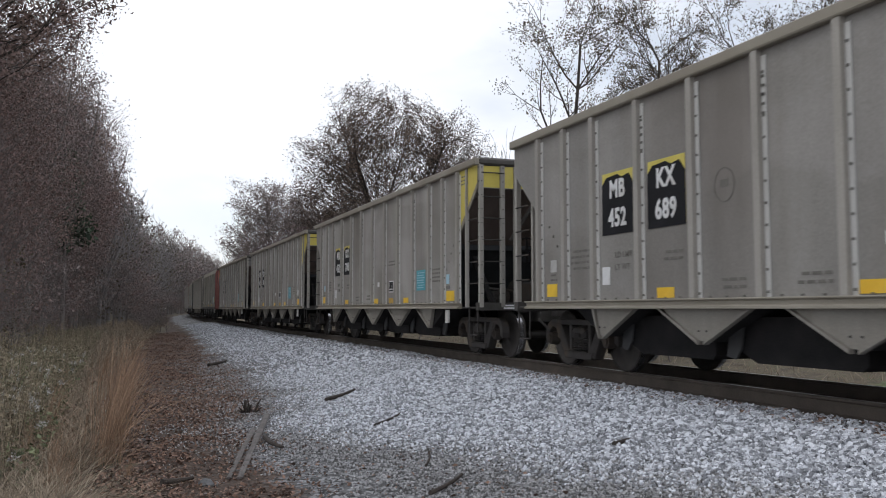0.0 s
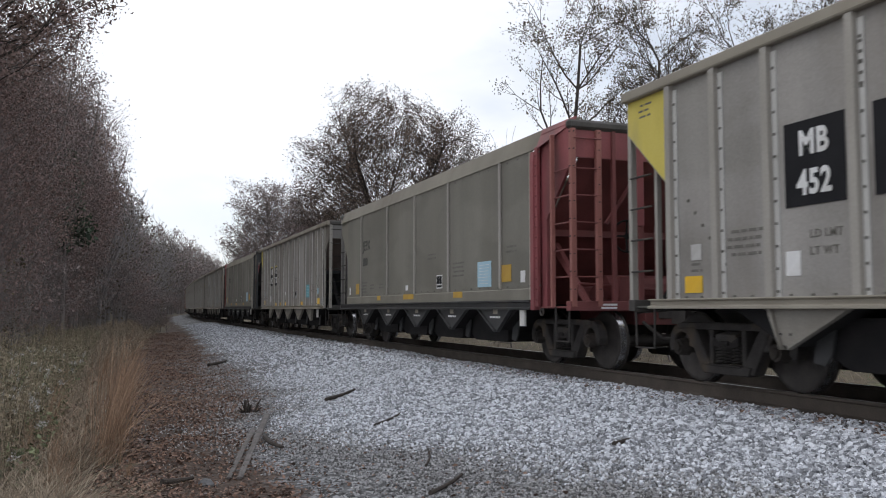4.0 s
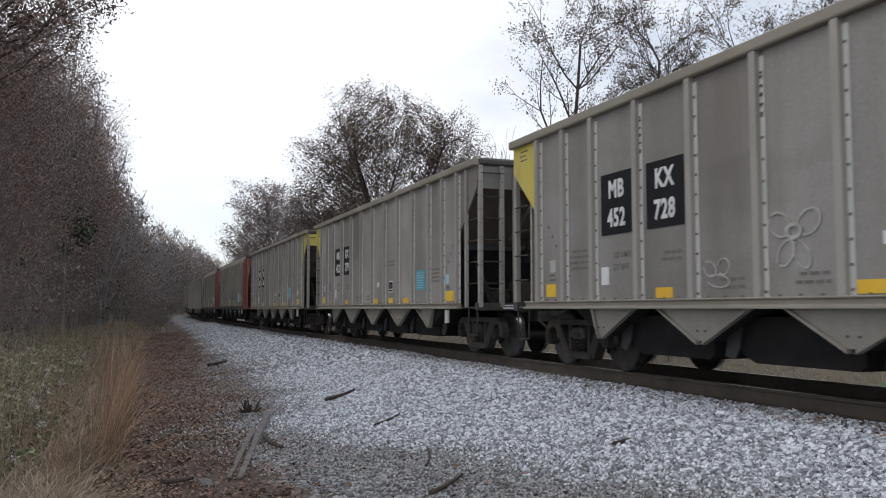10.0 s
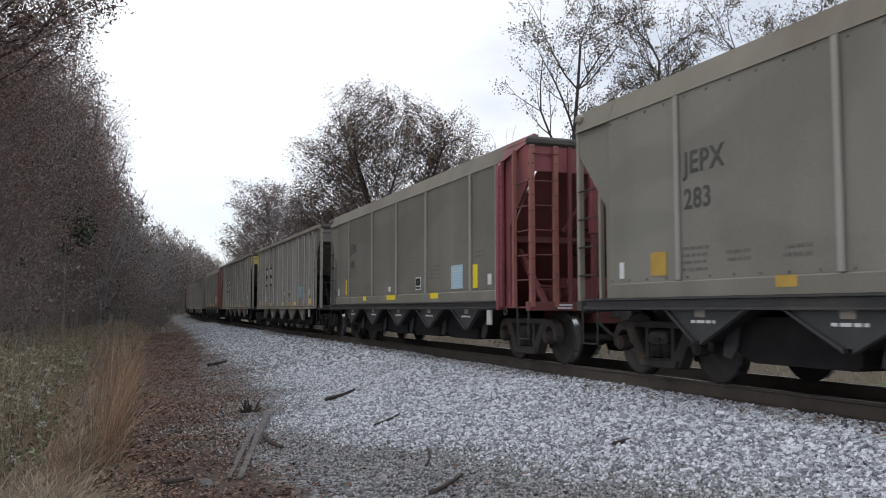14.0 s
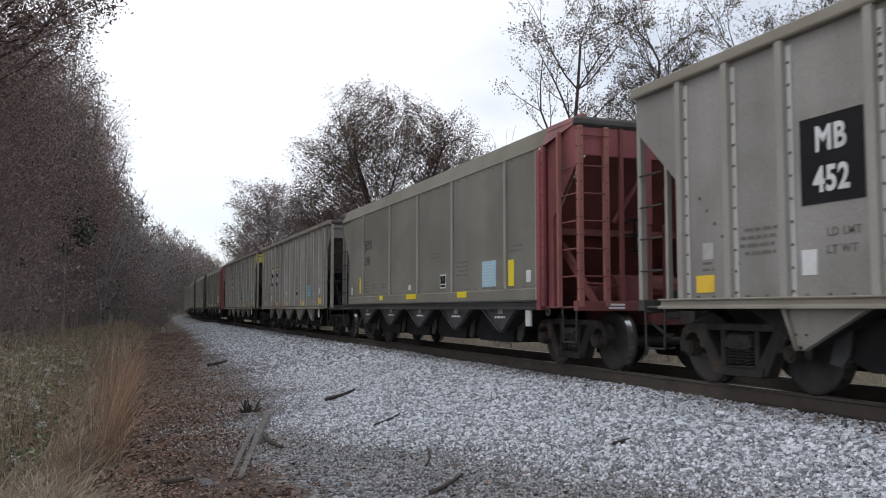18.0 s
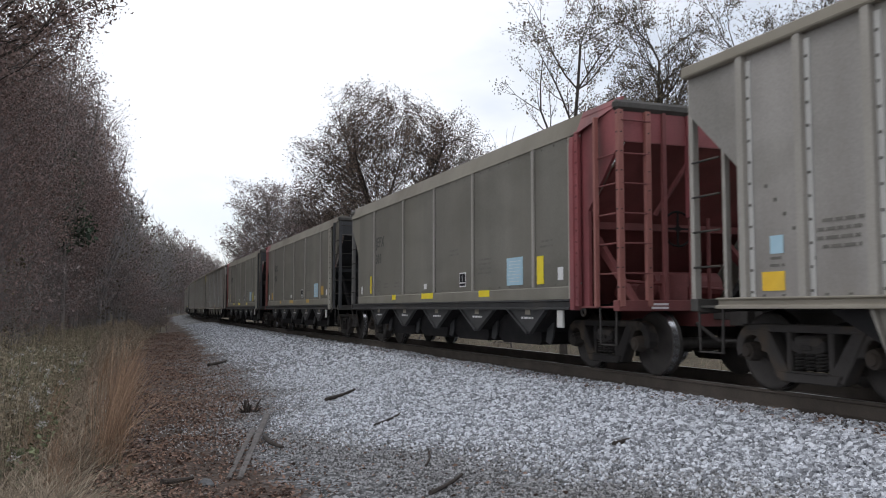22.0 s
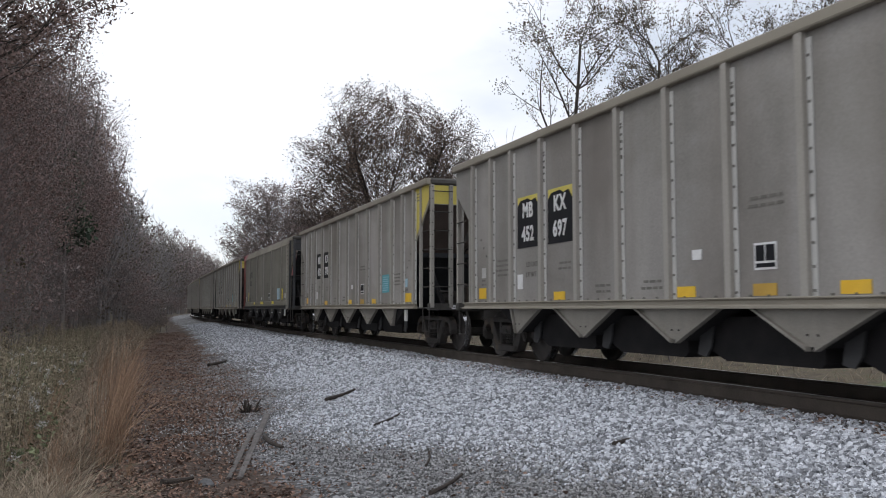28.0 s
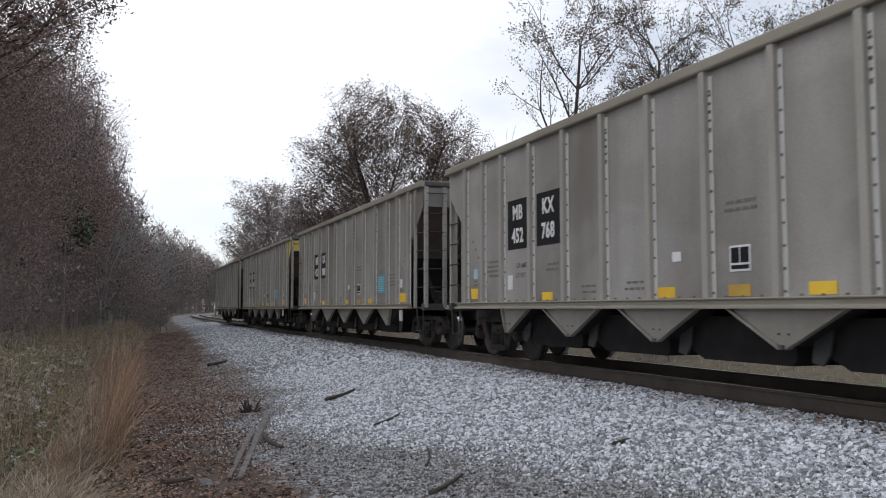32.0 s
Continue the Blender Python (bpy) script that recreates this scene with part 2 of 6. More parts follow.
def prism_x(bm, pts, x0, x1):
    """A (y, z) outline drawn out along x."""
    a = [bm.verts.new((x0, y, z)) for y, z in pts]
    b = [bm.verts.new((x1, y, z)) for y, z in pts]
    bm.faces.new(a)
    bm.faces.new(b[::-1])
    for i in range(len(pts)):
        j = (i + 1) % len(pts)
        bm.faces.new((a[j], a[i], b[i], b[j]))


def prism_y(bm, pts, y0, y1):
    """An (x, z) outline drawn out along y."""
    a = [bm.verts.new((x, y0, z)) for x, z in pts]
    b = [bm.verts.new((x, y1, z)) for x, z in pts]
    bm.faces.new(a)
    bm.faces.new(b[::-1])
    for i in range(len(pts)):
        j = (i + 1) % len(pts)
        bm.faces.new((a[j], a[i], b[i], b[j]))


def rod(bm, p, q, r, n=6, r2=None):
    p, q = Vector(p), Vector(q)
    d = (q - p).normalized()
    u = d.orthogonal().normalized()
    w = d.cross(u)
    r2 = r if r2 is None else r2
    a = [bm.verts.new(p + (u * math.cos(k * math.tau / n) + w * math.sin(k * math.tau / n)) * r) for k in range(n)]
    b = [bm.verts.new(q + (u * math.cos(k * math.tau / n) + w * math.sin(k * math.tau / n)) * r2) for k in range(n)]
    for k in range(n):
        bm.faces.new((a[k], a[(k + 1) % n], b[(k + 1) % n], b[k]))
    bm.faces.new(a[::-1])
    bm.faces.new(b)


def lathe_x(bm, prof, n=28):
    """A profile of (x, radius) turned about the x axis."""
    rings = [[bm.verts.new((x, r * math.cos(k * math.tau / n), r * math.sin(k * math.tau / n))) for k in range(n)] for x, r in prof]
    for a, b in zip(rings, rings[1:]):
        for k in range(n):
            bm.faces.new((a[k], a[(k + 1) % n], b[(k + 1) % n], b[k]))
    bm.faces.new(rings[0][::-1])
    bm.faces.new(rings[-1])


def finish(bm, name, material, bevel=0.0, smooth=False):
    bmesh.ops.recalc_face_normals(bm, faces=bm.faces)
    if bevel:
        sharp = [e for e in bm.edges if len(e.link_faces) == 2 and e.calc_face_angle(0) > 0.6]
        bmesh.ops.bevel(bm, geom=sharp, offset=bevel, segments=1, affect="EDGES", clamp_overlap=True)
    me = bpy.data.meshes.new(name)
    bm.to_mesh(me)
    bm.free()
    me.materials.append(material)
    if smooth:
        for p in me.polygons:
            p.use_smooth = True
    return me


def shared(key, material, build, bevel=0.0, smooth=False):
    """The mesh of that key, built once."""
    k = (key, material.name)
    if k not in DATA:
        bm = bmesh.new()
        build(bm)
        DATA[k] = finish(bm, key, material, bevel, smooth)
    return DATA[k]


def put(name, me, parent=None, m=None, label=""):
    """One object on a mesh, under a thing or a part."""
    ob = new(name, me)
    if parent is not None:
        ob.parent = parent
    if m is not None:
        ob.matrix_basis = m
    return tagged(ob, label)


def part(name, bm, material, parent, label="", bevel=0.0):
    return put(name, finish(bm, name, material, bevel), parent, None, label)


def numpy_mesh(name, verts, faces, material, facets=False):
    """A mesh from arrays: verts (n, 3), faces (m, k) with k corners each."""
    me = bpy.data.meshes.new(name)
    k = faces.shape[1]
    me.vertices.add(len(verts))
    me.vertices.foreach_set("co", np.ascontiguousarray(verts, dtype=np.float32).ravel())
    me.loops.add(faces.size)
    me.loops.foreach_set("vertex_index", np.ascontiguousarray(faces, dtype=np.int32).ravel())
    me.polygons.add(len(faces))
    me.polygons.foreach_set("loop_start", np.arange(0, faces.size, k, dtype=np.int32))
    me.polygons.foreach_set("use_smooth", np.full(len(faces), not facets))
    me.update(calc_edges=True)
    me.materials.append(material)
    return me


# ---- the lie of the track and the land ----
TRACK_X = 7.99          # centre of the track on the straight
CURVE_Y, CURVE_R = 45.0, 1500.0


def track_pose(u):
    """Centre of the track and its heading (degrees, towards the right) u metres up the line."""
    if u <= CURVE_Y:
        return TRACK_X, u, 0.0
    a = (u - CURVE_Y) / CURVE_R
    return TRACK_X + CURVE_R * (1 - math.cos(a)), CURVE_Y + CURVE_R * math.sin(a), math.degrees(a)


def track_x(y):
    return TRACK_X + np.where(np.asarray(y) > CURVE_Y, (np.asarray(y) - CURVE_Y) ** 2 / (2 * CURVE_R), 0.0)


PROFILE_Q = [-400, -30, -14, -9.5, -8.0, -6.5, -5.4, -4.6, -2.5, -1.75, 1.75, 2.6, 5.0, 9.0, 14.0, 40, 600]
PROFILE_Z = [0.5, 0.2, -0.45, -0.72, -0.75, -0.72, -0.66, -0.60, -0.33, -0.225, -0.225, -0.40, -0.95, -1.0, -0.55, -0.2, 0.8]


def ground_z(x, y):
    q = np.asarray(x) - track_x(y)
    z = np.interp(q, PROFILE_Q, PROFILE_Z)
    rough = np.clip((np.abs(q + 1) - 4.5) / 3.0, 0.12, 1.0)
    return z + rough * (0.05 * np.sin(x * 1.7 + 0.6 * np.sin(y * 0.9)) + 0.04 * np.sin(y * 1.3 + x * 0.8) + 0.02 * np.sin(x * 5.1 + y * 4.3))

# ---- ground: one sheet to the horizon ----
def ballast_toe(y):
    """Where the ballast ends on the camera's side, from the track's centre."""
    y = np.asarray(y)
    return np.interp(y, [5, 6.3, 7.6, 9.5, 11.7, 16, 19, 25, 33, 55, 75], [-3.9, -4.3, -4.9, -5.6, -6.2, -5.6, -5.35, -5.2, -5.0, -3.95, -3.6]) + 0.16 * np.sin(y * 0.9) + 0.12 * np.sin(y * 2.3 + 1)


def ground_material():
    m = bpy.data.materials.new("embankment_ground")
    m.use_nodes = True
    n, l = m.node_tree.nodes, m.node_tree.links
    b = n["Principled BSDF"]
    b.inputs["Roughness"].default_value = 0.95
    co = n.new("ShaderNodeTexCoord")

    def noise_of(scale, detail=6):
        t = n.new("ShaderNodeTexNoise")
        t.inputs["Scale"].default_value, t.inputs["Detail"].default_value = scale, detail
        l.new(co.outputs["Object"], t.inputs["Vector"])
        return t.outputs["Fac"]

    def ramp(src, stops):
        r = n.new("ShaderNodeValToRGB")
        while len(r.color_ramp.elements) < len(stops):
            r.color_ramp.elements.new(0.5)
        for e, (p, c) in zip(r.color_ramp.elements, stops):
            e.position, e.color = p, (*c, 1)
        l.new(src, r.inputs["Fac"])
        return r.outputs["Color"]

    def mix(fac, a, c):
        x = n.new("ShaderNodeMix")
        x.data_type = "RGBA"
        l.new(fac, x.inputs["Factor"])
        l.new(a, x.inputs["A"])
        l.new(c, x.inputs["B"])
        return x.outputs["Result"]

    soil = ramp(noise_of(22), [(0.3, (0.035, 0.026, 0.021)), (0.55, (0.09, 0.062, 0.048)), (0.75, (0.17, 0.12, 0.09))])
    cell = n.new("ShaderNodeTexVoronoi")
    cell.inputs["Scale"].default_value = 20
    l.new(co.outputs["Object"], cell.inputs["Vector"])
    bw = n.new("ShaderNodeRGBToBW")
    l.new(cell.outputs["Color"], bw.inputs["Color"])
    # darker than the loose stones, so shade in their gaps is painted here
    gravel = ramp(bw.outputs[0], [(0.2, (0.06, 0.06, 0.062)), (0.5, (0.16, 0.16, 0.165)), (0.8, (0.34, 0.343, 0.355))])
    grass = ramp(noise_of(3.0), [(0.3, (0.055, 0.043, 0.03)), (0.55, (0.11, 0.088, 0.058)), (0.75, (0.06, 0.068, 0.032))])
    field = ramp(noise_of(1.5), [(0.35, (0.08, 0.11, 0.045)), (0.65, (0.14, 0.155, 0.08))])

    def attribute(name):
        a = n.new("ShaderNodeAttribute")
        a.attribute_name = name
        j = n.new("ShaderNodeMath")
        j.operation = "MULTIPLY_ADD"
        j.inputs[1].default_value = 0.9
        l.new(noise_of(5.0), j.inputs[0])
        l.new(a.outputs["Fac"], j.inputs[2])
        return ramp(j.outputs[0], [(0.78, (0, 0, 0)), (1.1, (1, 1, 1))])

    c = mix(attribute("brush"), soil, grass)
    c = mix(attribute("meadow"), c, field)
    c = mix(attribute("ballast"), c, gravel)
    l.new(c, b.inputs["Base Color"])
    bp = n.new("ShaderNodeBump")
    bp.inputs["Strength"].default_value, bp.inputs["Distance"].default_value = 0.8, 0.04
    l.new(cell.outputs["Distance"], bp.inputs["Height"])
    l.new(bp.outputs["Normal"], b.inputs["Normal"])
    return m


def build_ground():
    xs = np.unique(np.concatenate([np.arange(-14, 22, 0.25), -14 - np.cumsum(1.0 * 1.22 ** np.arange(30)), 22 + np.cumsum(1.0 * 1.22 ** np.arange(30))]))
    ys = np.unique(np.concatenate([np.arange(-30, 70, 0.4), 70 + np.cumsum(0.6 * 1.06 ** np.arange(95)), -30 - np.cumsum(1.5 * 1.3 ** np.arange(24))]))
    gx, gy = np.meshgrid(xs, ys)
    gz = ground_z(gx, np.minimum(gy, 900.0))
    v = np.stack([gx, gy, gz], -1).reshape(-1, 3)
    i = np.arange(len(ys) - 1)[:, None] * len(xs) + np.arange(len(xs) - 1)[None, :]
    f = np.stack([i, i + 1, i + len(xs) + 1, i + len(xs)], -1).reshape(-1, 4)
    me = numpy_mesh("ground", v, f, ground_material())
    q = (gx - track_x(gy)).ravel()
    yy = gy.ravel()
    edge = ballast_toe(yy) - 1.5 * np.clip((11.5 - yy) / 3, 0, 1)
    for name, w in (("ballast", np.clip((q - edge) / 0.9 + 0.5, 0, 1) * np.clip((3.4 - q) / 0.6, 0, 1)),
                    ("brush", np.clip((-7.9 + np.clip((yy - 26) * 0.07, 0, 3.4) - q) / 0.8 + 0.5, 0, 1) + np.clip((q - 4.0) / 1.0, 0, 1)),
                    ("meadow", np.clip((q - 6.5) / 3.0, 0, 1) * np.clip((17.5 - yy) / 2, 0, 1))):
        at = me.attributes.new(name, "FLOAT", "POINT")
        at.data.foreach_set("value", np.ascontiguousarray(np.clip(w, 0, 1), dtype=np.float32))
    for p in me.polygons:
        p.use_smooth = True
    tagged(new("ground", me), "gravel embankment, leaf litter and rough grass beside the track", "ground", kind="structure")


build_ground()

# ---- track ----
RAIL_SECTION = [(-0.07, -0.212), (0.07, -0.212), (0.07, -0.198), (0.012, -0.172), (0.01, -0.045), (0.036, -0.035), (0.037, -0.008), (0.026, -0.002), (-0.026, -0.002),
                (-0.037, -0.008), (-0.036, -0.035), (-0.01, -0.045), (-0.012, -0.172), (-0.07, -0.198)]


def sweep(name, section, offset, us, material, parent):
    rings = []
    for u in us:
        x, y, a = track_pose(u)
        c, s = math.cos(radians(a)), math.sin(radians(a))
        rings.append([(x + (offset + p) * c, y - (offset + p) * s, z) for p, z in section])
    v = np.array(rings).reshape(-1, 3)
    k = len(section)
    f = [[i * k + j, (i + 1) * k + j, (i + 1) * k + (j + 1) % k, i * k + (j + 1) % k] for i in range(len(us) - 1) for j in range(k)]
    return put(name, numpy_mesh(name, v, np.array(f), material, True), parent)


track = tagged(new("railway_track"), "single railway track with rusty rails on dark wooden ties", "railway track", kind="structure")
US = [-40, 0, 45] + list(range(55, 420, 10))
for side in (-1, 1):
    sweep("rail", RAIL_SECTION, side * 0.755, US, RAIL_STEEL, track)
    sweep("rail_head", [(-0.022, -0.0025), (0.022, -0.0025), (0.022, 0.0), (-0.022, 0.0)], side * 0.755 , US, RAIL_TOP, track)


def tie_shape(bm):
    box(bm, -1.25, 1.25, -0.115, 0.115, -0.39, -0.213)


tie_mesh = shared("tie", TIE_WOOD, tie_shape, 0.012)
for k in range(260):
    x, y, a = track_pose(-12 + k * 0.5)
    put("tie", tie_mesh, track, pose(x, y, random.uniform(-0.01, 0.0), 0, 0, -a + random.uniform(-0.6, 0.6)))

# ---- the train ----
HALF = 7.3              # half the length of a car body
PITCH = 16.18           # from car to car, over the couplers
SIDE = 1.60             # half width of the body
TOP = 3.86
POSTS = [0.91, 1.77, 2.63, 3.77, 4.92, 6.06, 7.2, 8.34, 9.48, 10.63, 11.77, 12.63, 13.49]
BAYS = [2.76, 5.0, 7.24, 9.48, 11.72]
STENCIL_FACE = Matrix(((0, 0, -1, 0), (-1, 0, 0, 0), (0, 1, 0, 0), (0, 0, 0, 1)))


def from_rear(e):
    return 7.2 - e


def lettering(text, material, height, bold=0.012, width=1.0):
    """A mesh of built-in lettering, centred, that faces the near side of a car."""
    k = ("text", text, material.name, height)
    if k not in DATA:
        cu = bpy.data.curves.new("lettering", "FONT")
        cu.body, cu.size, cu.align_x, cu.align_y = text, height * 1.38, "CENTER", "CENTER"
        cu.extrude, cu.offset, cu.resolution_u = 0.002, bold, 3
        cu.space_character = 1.08
        ob = bpy.data.objects.new("lettering", cu)
        me = bpy.data.meshes.new_from_object(ob)
        bpy.data.objects.remove(ob)
        bpy.data.curves.remove(cu)
        me.transform(STENCIL_FACE @ Matrix.Diagonal((width, 1, 1, 1)))
        me.materials.clear()
        me.materials.append(material)
        DATA[k] = me
    return DATA[k]


def end_lettering(text, height):
    """The same lettering, turned to face the way the train runs."""
    k = ("end_text", text, height)
    if k not in DATA:
        me = lettering(text, WHITE_PAINT, height, 0.004, 0.95).copy()
        me.transform(Matrix.Rotation(radians(90), 4, "Z"))
        DATA[k] = me
    return DATA[k]


def plate(w, h, thick=0.006):
    """Outline of a flat plate that stands on the near side, centred on its place."""
    def build(bm):
        box(bm, -thick, 0, -w / 2, w / 2, -h / 2, h / 2)
    return build


def bars(w, lines, gap=0.07, thick=0.032):
    """Rows of short bars in place of small unreadable writing."""
    def build(bm):
        rnd = random.Random(int(w * 1000) + lines)
        for i in range(lines):
            z = (lines - 1) / 2 * gap - i * gap
            y = w / 2 * rnd.uniform(0.7, 1)
            end = -w / 2 * rnd.uniform(0.7, 1)
            while y > end + 0.03:
                d = rnd.uniform(0.05, 0.16)
                box(bm, -0.003, 0, max(end, y - d), y, z - thick / 2, z + thick / 2)
                y -= d + 0.03
    return build


# -- running gear --
AXLE = 0.89             # half the wheel base of a truck


def wheelset_shape(bm):
    prof = [(-1.06, 0.05), (-1.06, 0.075), (-0.9, 0.08), (-0.83, 0.09), (-0.80, 0.16), (-0.775, 0.36), (-0.80, 0.40), (-0.805, 0.452), (-0.79, 0.456), (-0.71, 0.459), (-0.69, 0.482), (-0.665, 0.478), (-0.66, 0.40), (-0.70, 0.34),
            (-0.68, 0.14), (-0.60, 0.085), (0, 0.08)]
    lathe_x(bm, prof + [(-x, r) for x, r in prof[::-1][1:]], 32)
    for s in (-1, 1):
        for k in range(3):
            a = k * math.tau / 3
            c = (0.038 * math.cos(a), 0.038 * math.sin(a))
            box(bm, s * 1.06 - 0.02, s * 1.06 + 0.02, c[0] - 0.012, c[0] + 0.012, c[1] - 0.012, c[1] + 0.012)


def tread_shape(bm):
    """The worn running band of a wheel, laid closely over it."""
    n = 32
    rings = [[bm.verts.new((x, r * math.cos(k * math.tau / n), r * math.sin(k * math.tau / n))) for k in range(n)] for x, r in ((-0.80, 0.4565), (-0.76, 0.4605), (-0.71, 0.4625))]
    for a, b in zip(rings, rings[1:]):
        for k in range(n):
            bm.faces.new((a[k], a[(k + 1) % n], b[(k + 1) % n], b[k]))


def side_frame_shape(bm):
    """A cast truck side frame, outer face towards -x."""
    x0, x1 = -0.09, 0.09
    prism_x(bm, [(-0.9, 0.78), (0.9, 0.78), (0.98, 0.69), (-0.98, 0.69)], x0, x1)
    for s in (-1, 1):
        # the jaw that arches over the axle box
        rings = []
        for a in np.linspace(-0.45, math.pi + 0.2, 10):
            c, d = s * math.cos(a), math.sin(a)
            rings.append([bm.verts.new((x, s * AXLE + r * c, 0.5 + r * d)) for x, r in ((x0 + 0.01, 0.15), (x1 - 0.01, 0.15), (x1 - 0.01, 0.275), (x0 + 0.01, 0.275))])
        for p, q in zip(rings, rings[1:]):
            for k in range(4):
                bm.faces.new((p[k], p[(k + 1) % 4], q[(k + 1) % 4], q[k]))
        bm.faces.new(rings[0][::-1])
        bm.faces.new(rings[-1])
        prism_x(bm, [(s * 0.79, 0.72), (s * 0.6, 0.72), (s * 0.25, 0.2), (s * 0.47, 0.17)][::s], x0 - 0.004, x1 - 0.004)
        prism_x(bm, [(s * 0.34, 0.7), (s * 0.26, 0.7), (s * 0.26, 0.24), (s * 0.34, 0.24)][::s], x0 + 0.012, x1 - 0.01)
    prism_x(bm, [(-0.47, 0.265), (0.47, 0.265), (0.4, 0.15), (-0.4, 0.15)], x0 - 0.03, x1)
    box(bm, x0 - 0.05, x0 + 0.02, -0.3, 0.3, 0.25, 0.275)


def wedge_shape(bm):
    """The end of the bolster that shows in the window of the side frame, with its friction wedges."""
    prism_x(bm, [(-0.235, 0.62), (-0.12, 0.56), (0.12, 0.56), (0.235, 0.62), (0.235, 0.5), (0.15, 0.47), (-0.15, 0.47), (-0.235, 0.5)], -0.1, 0.08)
    box(bm, -0.125, -0.1, -0.07, 0.07, 0.5, 0.56)


def bearing_shape(bm):
    lathe_x(bm, [(-0.165, 0.035), (-0.165, 0.06), (-0.145, 0.07), (-0.14, 0.098), (-0.07, 0.112), (0.0, 0.115), (0.0, 0.05)], 16)


def spring_shape(bm):
    n, turns, r = 40, 5.0, 0.062
    last = None
    for i in range(n + 1):
        a = i / n * turns * math.tau
        c = Vector((r * math.cos(a), r * math.sin(a), 0.285 + 0.19 * i / n))
        out, up = Vector((math.cos(a), math.sin(a), 0)), Vector((0, 0, 1))
        ring = [bm.verts.new(c + 0.015 * v) for v in (out, up, -out, -up)]
        if last:
            for k in range(4):
                bm.faces.new((last[k], last[(k + 1) % 4], ring[(k + 1) % 4], ring[k]))
        last = ring


def bolster_shape(bm):
    prism_y(bm, [(-1.1, 0.53), (1.1, 0.53), (1.1, 0.64), (0.4, 0.8), (-0.4, 0.8), (-1.1, 0.64)], -0.19, 0.19)
    for s in (-1, 1):
        box(bm, -0.75, 0.75, s * 0.47 - 0.04, s * 0.47 + 0.04, 0.32, 0.4)
        for t in (-1, 1):
            box(bm, t * 0.75 - 0.05, t * 0.75 + 0.05, min(s * 0.38, s * 0.47), max(s * 0.38, s * 0.47), 0.25, 0.55)


WHEELSETS = {-1: [], 1: []}


def add_truck(car, y):
    truck = put("truck", shared("bolster", STEEL_DARK, bolster_shape, 0.012), car, pose(0, y, 0), "dark cast steel bogie with two axles")
    for s in (-1, 1):
        put("side_frame", shared("side_frame", FRAME_DUST, side_frame_shape, 0.016), truck, pose(s * 1.0, 0, 0, 0, 0, 0 if s < 0 else 180))
        if s < 0:
            put("bolster_end", shared("bolster_end", FRAME_DUST, wedge_shape, 0.008), truck, pose(s * 1.0, 0, 0))
        for k in (-0.15, 0.0, 0.15) if s < 0 else ():
            put("spring", shared("spring", FRAME_DUST, spring_shape), truck, pose(s * 1.03, k, 0))
        for a in (-1, 1):
            put("bearing", shared("bearing", RUSTY, bearing_shape), truck, pose(s * 1.0, a * AXLE, 0.457, 0, 0, 0 if s < 0 else 180))
    for a in (-1, 1):
        w = put("wheelset", shared("wheelset", WHEEL, wheelset_shape, 0.0, True), truck, pose(0, a * AXLE, 0.457), "two steel wheels on an axle with polished treads")
        WHEELSETS[a].append(w)
    for a in (-1, 1):
        for turn in (0, 180):
            put("tread", shared("tread", TREAD, tread_shape, 0.0, True), truck, pose(0, a * AXLE, 0.457, 0, 0, turn), "polished wheel tread")
    return truck


# -- body pieces --
def side_sheet_shape(bm):
    e = 0.97
    a, b = -HALF + e, HALF - e
    prism_x(bm, [(a, 1.0), (b, 1.0), (b, 2.44), (HALF - 0.04, 3.28), (HALF - 0.04, TOP - 0.06), (-HALF + 0.04, TOP - 0.06), (-HALF + 0.04, 3.28), (a, 2.44)], -0.012, 0.012)


def far_sheet_shape(bm):
    """The same sheet on the far side, cut back further at the leading end."""
    e = 0.97
    a, b = -HALF + e, HALF - e - 0.45
    prism_x(bm, [(a, 1.0), (b, 1.0), (b, 2.44), (HALF - 0.49, 3.28), (HALF - 0.04, 3.34), (HALF - 0.04, TOP - 0.06), (-HALF + 0.04, TOP - 0.06), (-HALF + 0.04, 3.28), (a, 2.44)], -0.012, 0.012)


def corner_patch_shape(s):
    def build(bm):
        e = 0.97
        prism_x(bm, [(s * (HALF - e - 0.0), 2.46), (s * (HALF - 0.05), 3.29), (s * (HALF - 0.05), TOP - 0.13), (s * (HALF - e - 0.0), TOP - 0.13)], -0.017, -0.0125)
    return build


def post_shape(bm):
    """A hat-section side post that stands out from the near side sheet."""
    lo, hi = 1.06, TOP - 0.13
    outline = [(0.0, 0.075), (-0.07, 0.055), (-0.07, -0.045), (0.0, -0.05)]
    a = [bm.verts.new((x, y, lo)) for x, y in outline]
    b = [bm.verts.new((x, y, hi)) for x, y in outline]
    bm.faces.new(a)
    bm.faces.new(b[::-1])
    for i in range(4):
        j = (i + 1) % 4
        bm.faces.new((a[j], a[i], b[i], b[j]))


def flange_shape(bm):
    box(bm, -0.014, 0.0, -0.115, -0.05, 1.06, TOP - 0.2)


def rivets_shape(bm):
    z = 1.13
    while z < TOP - 0.25:
        box(bm, -0.026, -0.0142, -0.096, -0.068, z - 0.014, z + 0.014)
        z += 0.235


def rivets_dense_shape(bm):
    rivets_shape(bm)
    for i in range(5):
        box(bm, -0.026, -0.0142, -0.1, -0.064, 3.02 + 0.1 * i, 3.05 + 0.1 * i)


def sill_bolts_shape(bm):
    y = -HALF + 1.0
    while y < HALF - 0.9:
        box(bm, -0.028, -0.0125, y - 0.016, y + 0.016, 1.08, 1.102)
        y += 0.287


